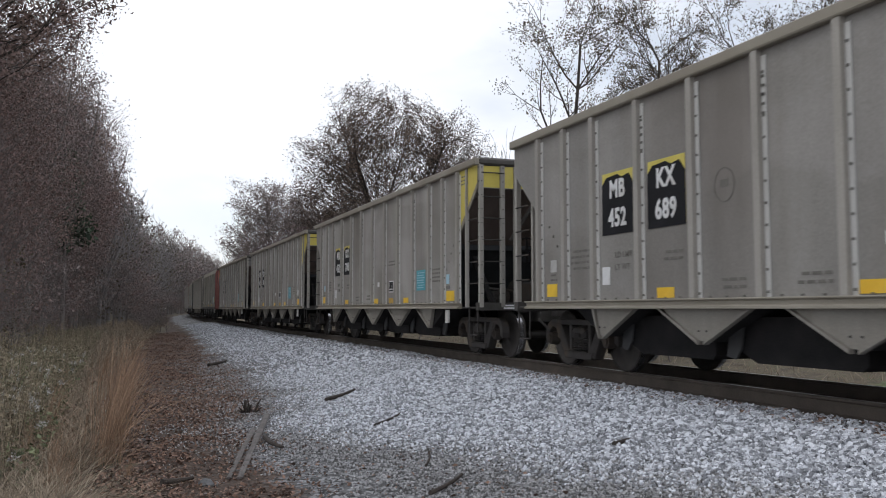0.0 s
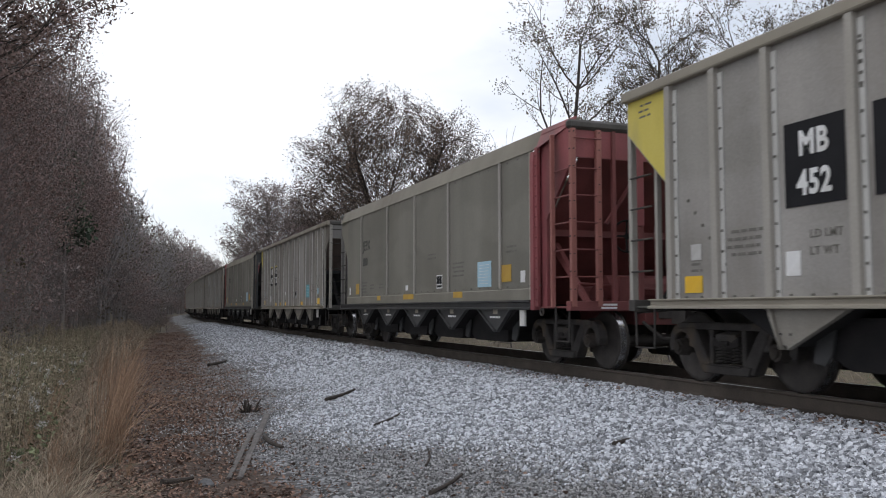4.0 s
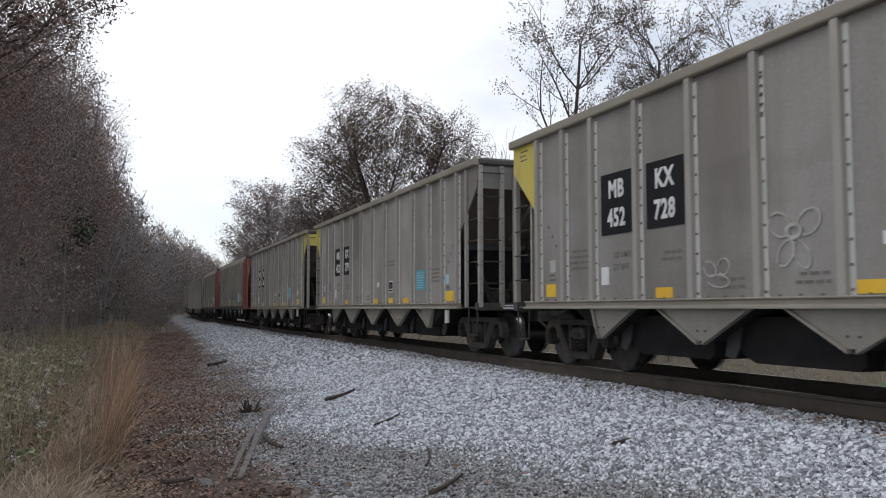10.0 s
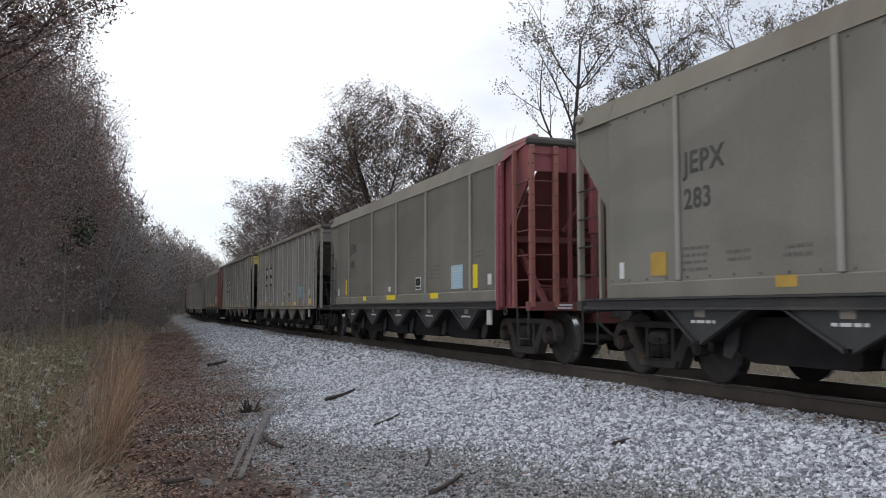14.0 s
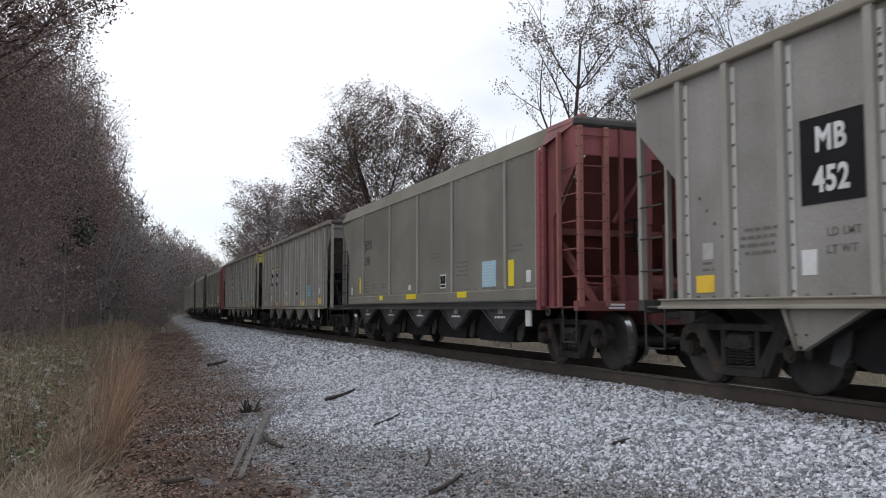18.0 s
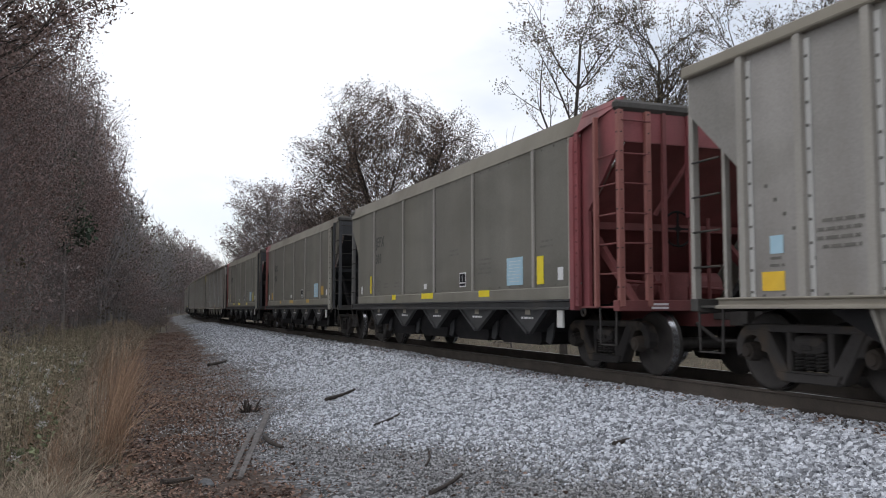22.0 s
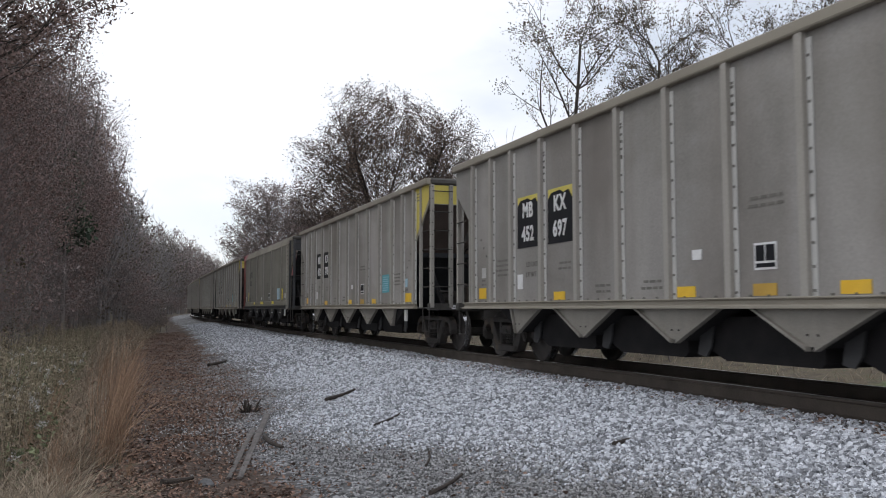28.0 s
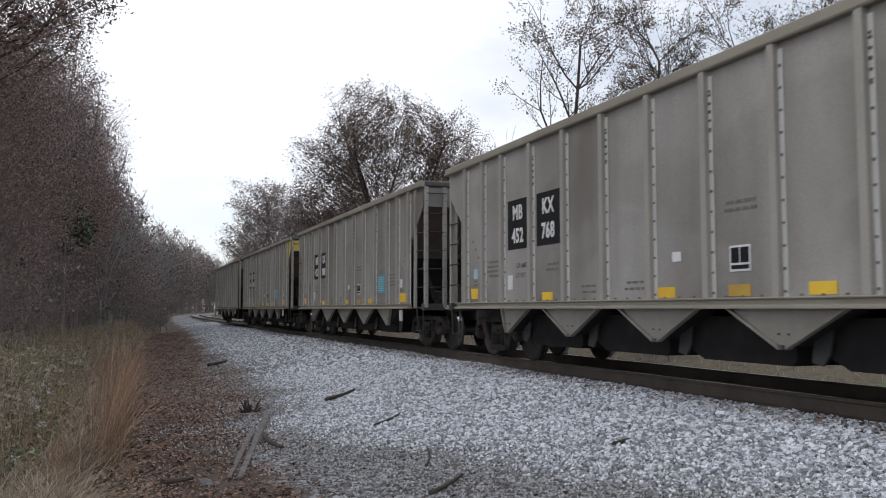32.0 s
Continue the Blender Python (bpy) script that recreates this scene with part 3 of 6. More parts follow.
def sill_shape(bm):
    prism_y(bm, [(0.02, 0.95), (-0.10, 0.95), (-0.10, 0.985), (-0.05, 0.995), (-0.05, 1.045), (-0.09, 1.055), (-0.09, 1.075), (0.02, 1.075)], -HALF + 0.93, HALF - 0.55)


def chord_shape(bm):
    prism_y(bm, [(0.03, TOP), (-0.10, TOP), (-0.10, TOP - 0.125), (-0.085, TOP - 0.135), (0.03, TOP - 0.135)], -HALF, HALF)


def end_chord_shape(bm):
    box(bm, -SIDE - 0.03, SIDE + 0.03, -0.07, 0.07, TOP - 0.14, TOP + 0.018)


def end_panel_shape(bm):
    box(bm, -SIDE + 0.03, SIDE - 0.03, -0.015, 0.015, 3.3, TOP - 0.13)


def end_pillar_shape(bm):
    prism_y(bm, [(-0.045, 0.98), (0.045, 0.98), (0.045, TOP - 0.13), (-0.045, TOP - 0.13)], -0.04, 0.04)


def thin_pillar_shape(bm):
    prism_y(bm, [(-0.03, 0.98), (0.03, 0.98), (0.03, TOP - 0.13), (-0.03, TOP - 0.13)], -0.03, 0.03)


def end_bolts_shape(bm):
    """Bolt heads that hold the rungs to the posts of the leading end."""
    for i in range(10):
        z = 1.25 + 0.27 * i
        for x in (-SIDE + 0.05, -1.1):
            box(bm, x - 0.01, x + 0.01, -0.048, -0.04, z - 0.009, z + 0.009)
        box(bm, -SIDE - 0.008, -SIDE + 0.006, -0.012, 0.01, z - 0.01, z + 0.01)


def slope_sheet_shape(bm):
    """The sloping sheet of one end, seen from the outside; the end lies at +y."""
    a, b = HALF - 0.05, HALF - 1.2
    prism_x(bm, [(a, 3.30), (a - 0.03, 3.33), (b - 0.03, 2.28), (b, 2.25)], -SIDE + 0.03, SIDE - 0.03)


def narrow_slope_shape(bm):
    a, b = HALF - 0.05, HALF - 1.2
    prism_x(bm, [(a, 3.30), (a - 0.03, 3.33), (b - 0.03, 2.28), (b, 2.25)], -SIDE + 0.2, SIDE - 0.2)


def bulkhead_shape(bm):
    a = HALF - 1.2
    prism_x(bm, [(a, 2.3), (a - 0.03, 2.3), (a - 1.35, 0.98), (a - 1.3, 0.96)], -SIDE + 0.03, SIDE - 0.03)
    box(bm, -SIDE + 0.05, SIDE - 0.05, a - 0.02, a + 0.06, 2.16, 2.27)


def end_brace_shape(bm):
    rod(bm, (0.36, HALF - 0.1, 3.05), (0.8, HALF - 0.3, 2.3), 0.04, 6)


def slope_rivets_shape(bm):
    """The row of rivets where the slope sheet meets the side, at both ends."""
    for s in (-1, 1):
        for i in range(6):
            y, z = s * (HALF - 1.32 - 0.13 * i), 2.25 - 0.16 * i
            box(bm, -0.022, -0.0125, y - 0.018, y + 0.018, z - 0.018, z + 0.018)


def end_floor_shape(bm):
    """Shear plate, draft sill and platform of one end, at +y."""
    box(bm, -SIDE + 0.02, SIDE - 0.02, HALF - 2.5, HALF - 0.05, 0.96, 0.99)
    box(bm, -SIDE - 0.02, SIDE + 0.02, HALF - 0.14, HALF, 0.92, 1.07)
    box(bm, -0.32, 0.32, HALF - 3.3, HALF + 0.04, 0.7, 0.98)


def end_strut_shape(bm):
    prism_x(bm, [(HALF - 0.1, 0.99), (HALF - 0.2, 0.99), (HALF - 1.24, 1.9), (HALF - 1.2, 2.05)], -0.04, 0.04)


def brake_gear_shape(bm):
    rod(bm, (-0.75, HALF - 1.0, 1.3), (0.45, HALF - 1.0, 1.3), 0.22, 14)
    rod(bm, (0.75, HALF - 0.7, 1.2), (0.75, HALF - 1.3, 1.2), 0.13, 12)
    box(bm, 0.3, 0.6, HALF - 0.5, HALF - 0.25, 1.05, 1.45)
    rod(bm, (-1.3, HALF - 0.55, 1.2), (1.2, HALF - 0.45, 1.35), 0.025, 6)
    rod(bm, (-0.2, HALF - 0.4, 1.05), (-0.2, HALF - 0.4, 2.3), 0.03, 6)


def brake_wheel_shape(bm):
    """A hand wheel: a round rim and a flat four-armed spider."""
    n, m = 20, 6
    rim = [[bm.verts.new(((0.25 + 0.016 * math.cos(j * math.tau / m)) * math.cos(i * math.tau / n), 0.016 * math.sin(j * math.tau / m), (0.25 + 0.016 * math.cos(j * math.tau / m)) * math.sin(i * math.tau / n))) for j in range(m)] for i in range(n)]
    for i in range(n):
        for j in range(m):
            bm.faces.new((rim[i][j], rim[(i + 1) % n][j], rim[(i + 1) % n][(j + 1) % m], rim[i][(j + 1) % m]))
    star = []
    for k in range(4):
        c, d = math.cos(k * math.tau / 4), math.sin(k * math.tau / 4)
        for u, w in ((0.05, -0.016), (0.245, -0.012), (0.245, 0.012), (0.05, 0.016)):
            star.append((u * c - w * d, u * d + w * c))
    prism_y(bm, star, -0.01, 0.01)


def coupler_shape(bm):
    box(bm, -0.08, 0.08, HALF, HALF + 0.5, 0.8, 0.94)
    prism_x(bm, [(HALF + 0.45, 0.72), (HALF + 0.72, 0.72), (HALF + 0.74, 1.02), (HALF + 0.45, 1.02)], -0.16, 0.14)
    box(bm, -0.28, -0.02, HALF + 0.6, HALF + 0.74, 0.75, 1.0)
    rod(bm, (0.35, HALF, 0.75), (0.2, HALF + 0.3, 0.5), 0.03, 6)
    rod(bm, (0.2, HALF + 0.3, 0.5), (0.02, HALF + 0.75, 0.52), 0.03, 6)
    rod(bm, (-0.16, HALF + 0.08, 0.98), (-1.45, HALF + 0.06, 0.9), 0.018, 6)


def side_rung_shape(bm):
    rod(bm, (0, -0.245, 0), (0, 0.245, 0), 0.013, 6)


def end_rung_shape(bm):
    rod(bm, (-0.24, 0, 0), (0.24, 0, 0), 0.012, 6)


def stirrup_shape(bm):
    """A bent strap that hangs below the corner as a foothold."""
    for k in (-1, 1):
        prism_x(bm, [(k * 0.235, 0.98), (k * 0.205, 0.98), (k * 0.185, 0.46), (k * 0.212, 0.44)][::k], -0.012, 0.012)
    box(bm, -0.025, 0.025, -0.208, 0.208, 0.438, 0.456)


def slope_flange_shape(s):
    """The rolled edge along the slanting cut of the side sheet."""
    def build(bm):
        a, b = HALF - 0.97, HALF - 0.04
        prism_x(bm, [(s * a, 2.425), (s * b, 3.265), (s * b, 3.39), (s * a, 2.55)][::s], -0.022, -0.0175)
        for i in range(5):
            t = 0.12 + 0.19 * i
            y, z = s * (a + (b - a) * t), 2.5 + 0.84 * t
            box(bm, -0.034, -0.022, y - 0.016, y + 0.016, z - 0.016, z + 0.016)
    return build


def hopper_face_shape(bm):
    """The V-shaped side plate of one discharge pocket, with its flanged edges."""
    v_plate(bm, 1, 0.8)


def v_plate(bm, s, w):
    """A V plate whose side towards s is w wide at the top, the other 0.8."""
    prism_x(bm, [(-s * 0.8, 0.95), (s * w, 0.95), (s * 0.06, 0.575), (-s * 0.06, 0.575)], -0.015, 0.015)
    prism_x(bm, [(-s * 0.87, 0.95), (-s * 0.8, 0.95), (-s * 0.06, 0.575), (-s * 0.05, 0.53)], -0.06, 0.015)
    prism_x(bm, [(s * (w + 0.06), 0.95), (s * w, 0.95), (s * 0.06, 0.575), (s * 0.05, 0.53)], -0.06, 0.015)
    bmesh.ops.remove_doubles(bm, verts=bm.verts, dist=0.0005)


def cut_face_shape(s, w):
    """The outermost plate, cut steeply on the side of the truck."""
    def build(bm):
        v_plate(bm, s, w)
    return build


def hopper_bolts_shape(bm):
    for y, z in ((-0.07, 0.69), (0.07, 0.69)):
        box(bm, -0.026, -0.0155, y - 0.011, y + 0.011, z - 0.011, z + 0.011)


def pocket_shape(bm):
    """The dark pocket behind it: cross ridge and sloping sheets."""
    prism_x(bm, [(-0.9, 0.99), (0.9, 0.99), (0.05, 0.56), (-0.05, 0.56)], -SIDE + 0.05, SIDE - 0.05)


def door_shape(bm):
    """Boxed discharge gate that hangs under the sheets between two pockets."""
    prism_x(bm, [(-0.98, 0.40), (-0.9, 0.34), (0.55, 0.34), (0.95, 0.52), (0.62, 0.86), (-0.62, 0.86), (-0.98, 0.6)], -1.3, 1.3)


def lever_shape(bm):
    """A hanging gate lever plate beside a pocket."""
    prism_x(bm, [(-0.1, 0.82), (0.14, 0.7), (0.2, 0.4), (0.05, 0.37), (-0.05, 0.5)], -0.015, 0.015)


def centre_sill_shape(bm):
    prism_y(bm, [(-0.3, 0.7), (0.3, 0.7), (0.3, 1.0), (0, 1.35), (-0.3, 1.0)], -HALF + 2.4, HALF - 2.4)
    rod(bm, (-0.55, -HALF + 2.3, 0.55), (-0.55, HALF - 2.3, 0.55), 0.045, 8)
    box(bm, -0.6, 0.6, -HALF + 2.0, -HALF + 2.3, 0.45, 0.95)
    box(bm, -0.6, 0.6, HALF - 2.3, HALF - 2.0, 0.45, 0.95)


def load_shape(bm):
    """Inner floor of the empty car, seen only from above."""
    box(bm, -SIDE + 0.02, SIDE - 0.02, -HALF + 2.4, HALF - 2.4, 0.99, 1.03)


# -- flat-sided car --
def flat_sheet_shape(bm):
    a, b = -HALF + 1.3, HALF - 0.95
    prism_x(bm, [(a, 1.29), (b, 1.29), (b, 3.6), (a, 3.6)], -0.012, 0.012)


def flat_strip_shape(bm):
    prism_y(bm, [(0.015, 1.10), (-0.035, 1.10), (-0.035, 1.28), (-0.02, 1.295), (0.015, 1.295)], -HALF + 1.3, HALF - 0.95)


def flat_chord_shape(bm):
    prism_y(bm, [(-0.03, 3.59), (0.0, 3.59), (0.14, 3.92), (0.10, 3.92)], -HALF + 1.1, HALF - 0.955)
    box(bm, 0.115, 0.2, -HALF + 0.04, HALF - 0.04, 3.86, 3.915)


def flat_frame_shape(bm):
    prism_y(bm, [(0.03, 0.94), (-0.07, 0.94), (-0.07, 0.97), (-0.02, 0.98), (-0.02, 1.06), (-0.07, 1.07), (-0.07, 1.096), (0.03, 1.096)], -HALF + 1.31, HALF - 0.3)


def flat_post_shape(bm):
    box(bm, -0.05, -0.012, -0.04, 0.04, 1.30, 3.58)


def flat_rivets_shape(bm):
    y = -HALF + 1.0
    while y < HALF - 0.7:
        box(bm, -0.025, -0.0125, y - 0.012, y + 0.012, 3.52, 3.545)
        box(bm, -0.025, -0.0125, y - 0.012, y + 0.012, 1.32, 1.345)
        y += 0.42


def flat_end_side_shape(s):
    """The painted part of the side next to one end, cut away in a slant below."""
    def build(bm):
        a = HALF - (1.3 if s < 0 else 0.95)
        c = a + (0.4 if s < 0 else 0.15)
        top = 3.84 if s < 0 else 3.6
        prism_x(bm, [(s * (a + 0.005), 0.98), (s * c, 0.98), (s * c, 2.4), (s * (HALF - 0.05), 3.26), (s * (HALF - 0.05), top), (s * (a + 0.25), top), (s * (a + 0.005), top - 0.22 if s < 0 else top)], -0.03, 0.02)
    return build


def flat_end_chord_shape(bm):
    """The leading end of the top chord, whose lower edge runs up to the corner."""
    rows = []
    for k in range(5):
        t = k / 4
        y = -HALF + 1.1 - 1.07 * t
        x, z = -0.034 + 0.09 * t, 3.585 + 0.235 * t
        rows.append([bm.verts.new(p) for p in ((x, y, z), (x + 0.03, y, z), (0.142, y, 3.922), (0.098, y, 3.924))])
    for p, q in zip(rows, rows[1:]):
        for k in range(4):
            bm.faces.new((p[k], p[(k + 1) % 4], q[(k + 1) % 4], q[k]))
    bm.faces.new(rows[0][::-1])
    bm.faces.new(rows[-1])


def flat_rear_chord_shape(bm):
    prism_y(bm, [(-0.032, 3.588), (0.0, 3.588), (0.142, 3.922), (0.098, 3.922)], HALF - 0.95, HALF - 0.03)


def flat_end_post_shape(bm):
    a = -HALF + 1.3
    prism_y(bm, [(-0.055, 0.93), (0.09, 0.93), (0.09, 3.56), (-0.04, 3.56), (-0.055, 3.4)], a - 0.13, a - 0.004)


def flat_end_flange_shape(bm):
    a = -HALF + 1.3
    box(bm, -0.03, 0.02, a - 0.235, a - 0.13, 0.99, 3.62)


def flat_end_rivets_shape(bm):
    a = -HALF + 1.3
    for i in range(15):
        z = 1.1 + 0.17 * i
        box(bm, -0.043, -0.03, a - 0.2, a - 0.17, z - 0.015, z + 0.015)


def ring_bolt_shape(bm):
    pts = [Vector((0, 0.055 * math.sin(a), 0.055 * math.cos(a))) for a in np.linspace(0.5, 5.8, 11)]
    for p, q in zip(pts, pts[1:]):
        rod(bm, p, q, 0.016, 6)


def mirror_far(name, me, car, y=0.0):
    return put(name, me, car, pose(SIDE, y, 0, 0, 0, 180))


def add_end(car, s, colour, strip, dark):
    """All that stands at one end of a body; s = -1: the leading end."""
    turn = pose(0, 0, 0, 0, 0, 0 if s > 0 else 180)
    y = s * (HALF - 0.06)
    put("end_chord", shared("end_chord", SILL_GRIME if s < 0 else colour, end_chord_shape, 0.045), car, pose(0, y, 0))
    put("end_panel", shared("end_panel", strip, end_panel_shape), car, pose(0, y, 0))
    # near-side posts take a lighter colour that stands for the light there
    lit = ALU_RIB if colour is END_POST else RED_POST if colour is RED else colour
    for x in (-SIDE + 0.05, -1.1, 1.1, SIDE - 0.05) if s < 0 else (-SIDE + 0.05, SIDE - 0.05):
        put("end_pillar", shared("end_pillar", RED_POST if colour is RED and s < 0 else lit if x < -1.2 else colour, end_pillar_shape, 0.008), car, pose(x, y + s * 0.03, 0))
    for x in (-0.82, 0.82) if s < 0 else ():
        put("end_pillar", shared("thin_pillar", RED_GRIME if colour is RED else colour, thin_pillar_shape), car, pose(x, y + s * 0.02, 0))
    if s < 0:
        put("end_pillar", shared("stub_pillar", colour, lambda bm: box(bm, -0.08, 0.06, -0.05, 0.05, 2.25, TOP - 0.13), 0.01), car, pose(-0.35, y + s * 0.02, 0))
        put("end_pillar", shared("stub_post", dark, lambda bm: box(bm, -0.05, 0.05, -0.04, 0.04, 0.98, 2.25), 0.01), car, pose(-0.35, y + s * 0.02, 0))
    if s < 0:
        put("end_brace", shared("end_brace", RED_GRIME if colour is RED else SILL_GRIME, end_brace_shape), car, turn)
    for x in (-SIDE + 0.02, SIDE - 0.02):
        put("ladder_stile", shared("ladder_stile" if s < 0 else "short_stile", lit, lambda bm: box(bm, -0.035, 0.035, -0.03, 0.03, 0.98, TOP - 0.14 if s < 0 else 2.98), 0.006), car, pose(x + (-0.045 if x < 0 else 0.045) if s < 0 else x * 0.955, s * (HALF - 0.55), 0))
    rung = RED_GRIME if colour is RED else STEEL_DARK
    for i in range(5 if s < 0 else 4):
        z = 1.44 + i * 0.418
        put("rung", shared("side_rung", rung, side_rung_shape), car, pose(-SIDE, s * (HALF - 0.305), z))
        if s < 0:
            put("rung", shared("end_rung", rung, end_rung_shape), car, pose(-SIDE + 0.29, y + s * 0.06, z))
    if s < 0:
        put("handhold", shared("end_rung", rung, end_rung_shape), car, pose(-SIDE + 0.29, y + s * 0.07, 3.58))
        put("end_band", shared("end_band", RED_GRIME if colour is RED else END_POST, lambda bm: box(bm, -SIDE + 0.04, SIDE - 0.04, -0.018, 0.018, 3.285, 3.41)), car, pose(0, y - s * 0.004, 0), "grimy band above the slope sheet")
    put("stirrup_step", shared("stirrup_step", STEEL_DARK, stirrup_shape, 0.005), car, pose(-SIDE + 0.02, s * (HALF - 0.33), 0), "hanging steel step")
    if s < 0:
        tagged(put("bolts", shared("end_bolts", STEEL_DARK, end_bolts_shape), car, pose(0, y + s * 0.03, 0)), kind="stuff")
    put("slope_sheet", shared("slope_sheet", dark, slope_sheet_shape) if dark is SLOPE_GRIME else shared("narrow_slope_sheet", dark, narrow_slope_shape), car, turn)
    put("bulkhead", shared("bulkhead", BULK_SHADE if dark is not RED_GRIME else RED_GRIME, bulkhead_shape), car, turn)
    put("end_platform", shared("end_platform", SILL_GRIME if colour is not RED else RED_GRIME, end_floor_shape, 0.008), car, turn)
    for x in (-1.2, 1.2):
        put("end_strut", shared("end_strut", RED_GRIME if colour is RED else COAL_SHADE, end_strut_shape), car, turn @ pose(x, 0, 0))
    put("coupler", shared("coupler", STEEL_DARK, coupler_shape, 0.01), car, turn)
    if s < 0:
        put("brake_gear", shared("brake_gear", RED_GRIME if colour is RED else STEEL_DARK, brake_gear_shape), car, turn)
        put("brake_wheel", shared("brake_wheel", COAL_SHADE, brake_wheel_shape), car, pose(-0.5, y - s * 0.12, 2.1))
        put("end_marking", shared("end_marking", WHITE_PAINT, lambda bm: [box(bm, -0.14, 0.14, -0.004, 0, z, z + 0.03) for z in (0.95, 1.0)]), car, pose(-0.95, s * (HALF + 0.001), 0))


def add_underframe(car, face, near_marks):
    for e in BAYS:
        y = from_rear(e)
        for x, turn in ((-SIDE + 0.02, 0), (SIDE - 0.02, 180)):
            way = (1 if e == BAYS[0] else -1 if e == BAYS[-1] else 0) * (1 if turn == 0 else -1)
            hf = put("hopper_face", shared("cut_face" + str(way), face, cut_face_shape(way, 0.6 if near_marks else 0.17)) if way else shared("hopper_face", face, hopper_face_shape), car, pose(x, y, 0, 0, 0, turn), "V-shaped side plate of a discharge pocket")
            if turn == 0 and not near_marks:
                tagged(put("bolts", shared("hopper_bolts", STEEL_DARK, hopper_bolts_shape), hf), kind="stuff")
            if turn == 0 and near_marks:
                put("marking", shared("hopper_marking", WHITE_PAINT, bars(0.5, 1, 0.05, 0.035)), hf, pose(-0.018, -0.08 * way, 0.80), "white stencilled bars")
                put("marking", shared("hopper_tab", ALU_TAN, plate(0.19, 0.09)), hf, pose(-0.016, 0.02 - 0.04 * way, 0.9), "small tan plate")
        # pockets, gates and sills carry the under-car shade in their colour
        put("gate_lever", shared("gate_lever", FRAME_BLACK, lever_shape), car, pose(-1.34, y - 0.32, 0))
        put("pocket", shared("pocket", COAL_SHADE, pocket_shape), car, pose(0, y, 0))
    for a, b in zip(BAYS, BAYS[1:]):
        put("discharge_door", shared("discharge_door", COAL_SHADE, door_shape), car, pose(0, from_rear((a + b) / 2), 0))
    put("centre_sill", shared("centre_sill", COAL_SHADE, centre_sill_shape), car)
    put("floor", shared("floor", COAL_SHADE, load_shape), car)
    add_truck(car, -6.05)
    add_truck(car, 6.0)
    put("drop_plate", shared("drop_plate", ALU_POST, lambda bm: box(bm, -0.02, 0.02, -0.09, 0.09, 0.66, 0.93), 0.006), car, pose(-SIDE - 0.02, from_rear(12.85), 0), "pale hanging plate")


def decal(car, name, key, build, material, e, z, label="", proud=0.014, parent=None):
    return put(name, shared(key, material, build), parent or car, pose(-SIDE - proud, from_rear(e), z), label)


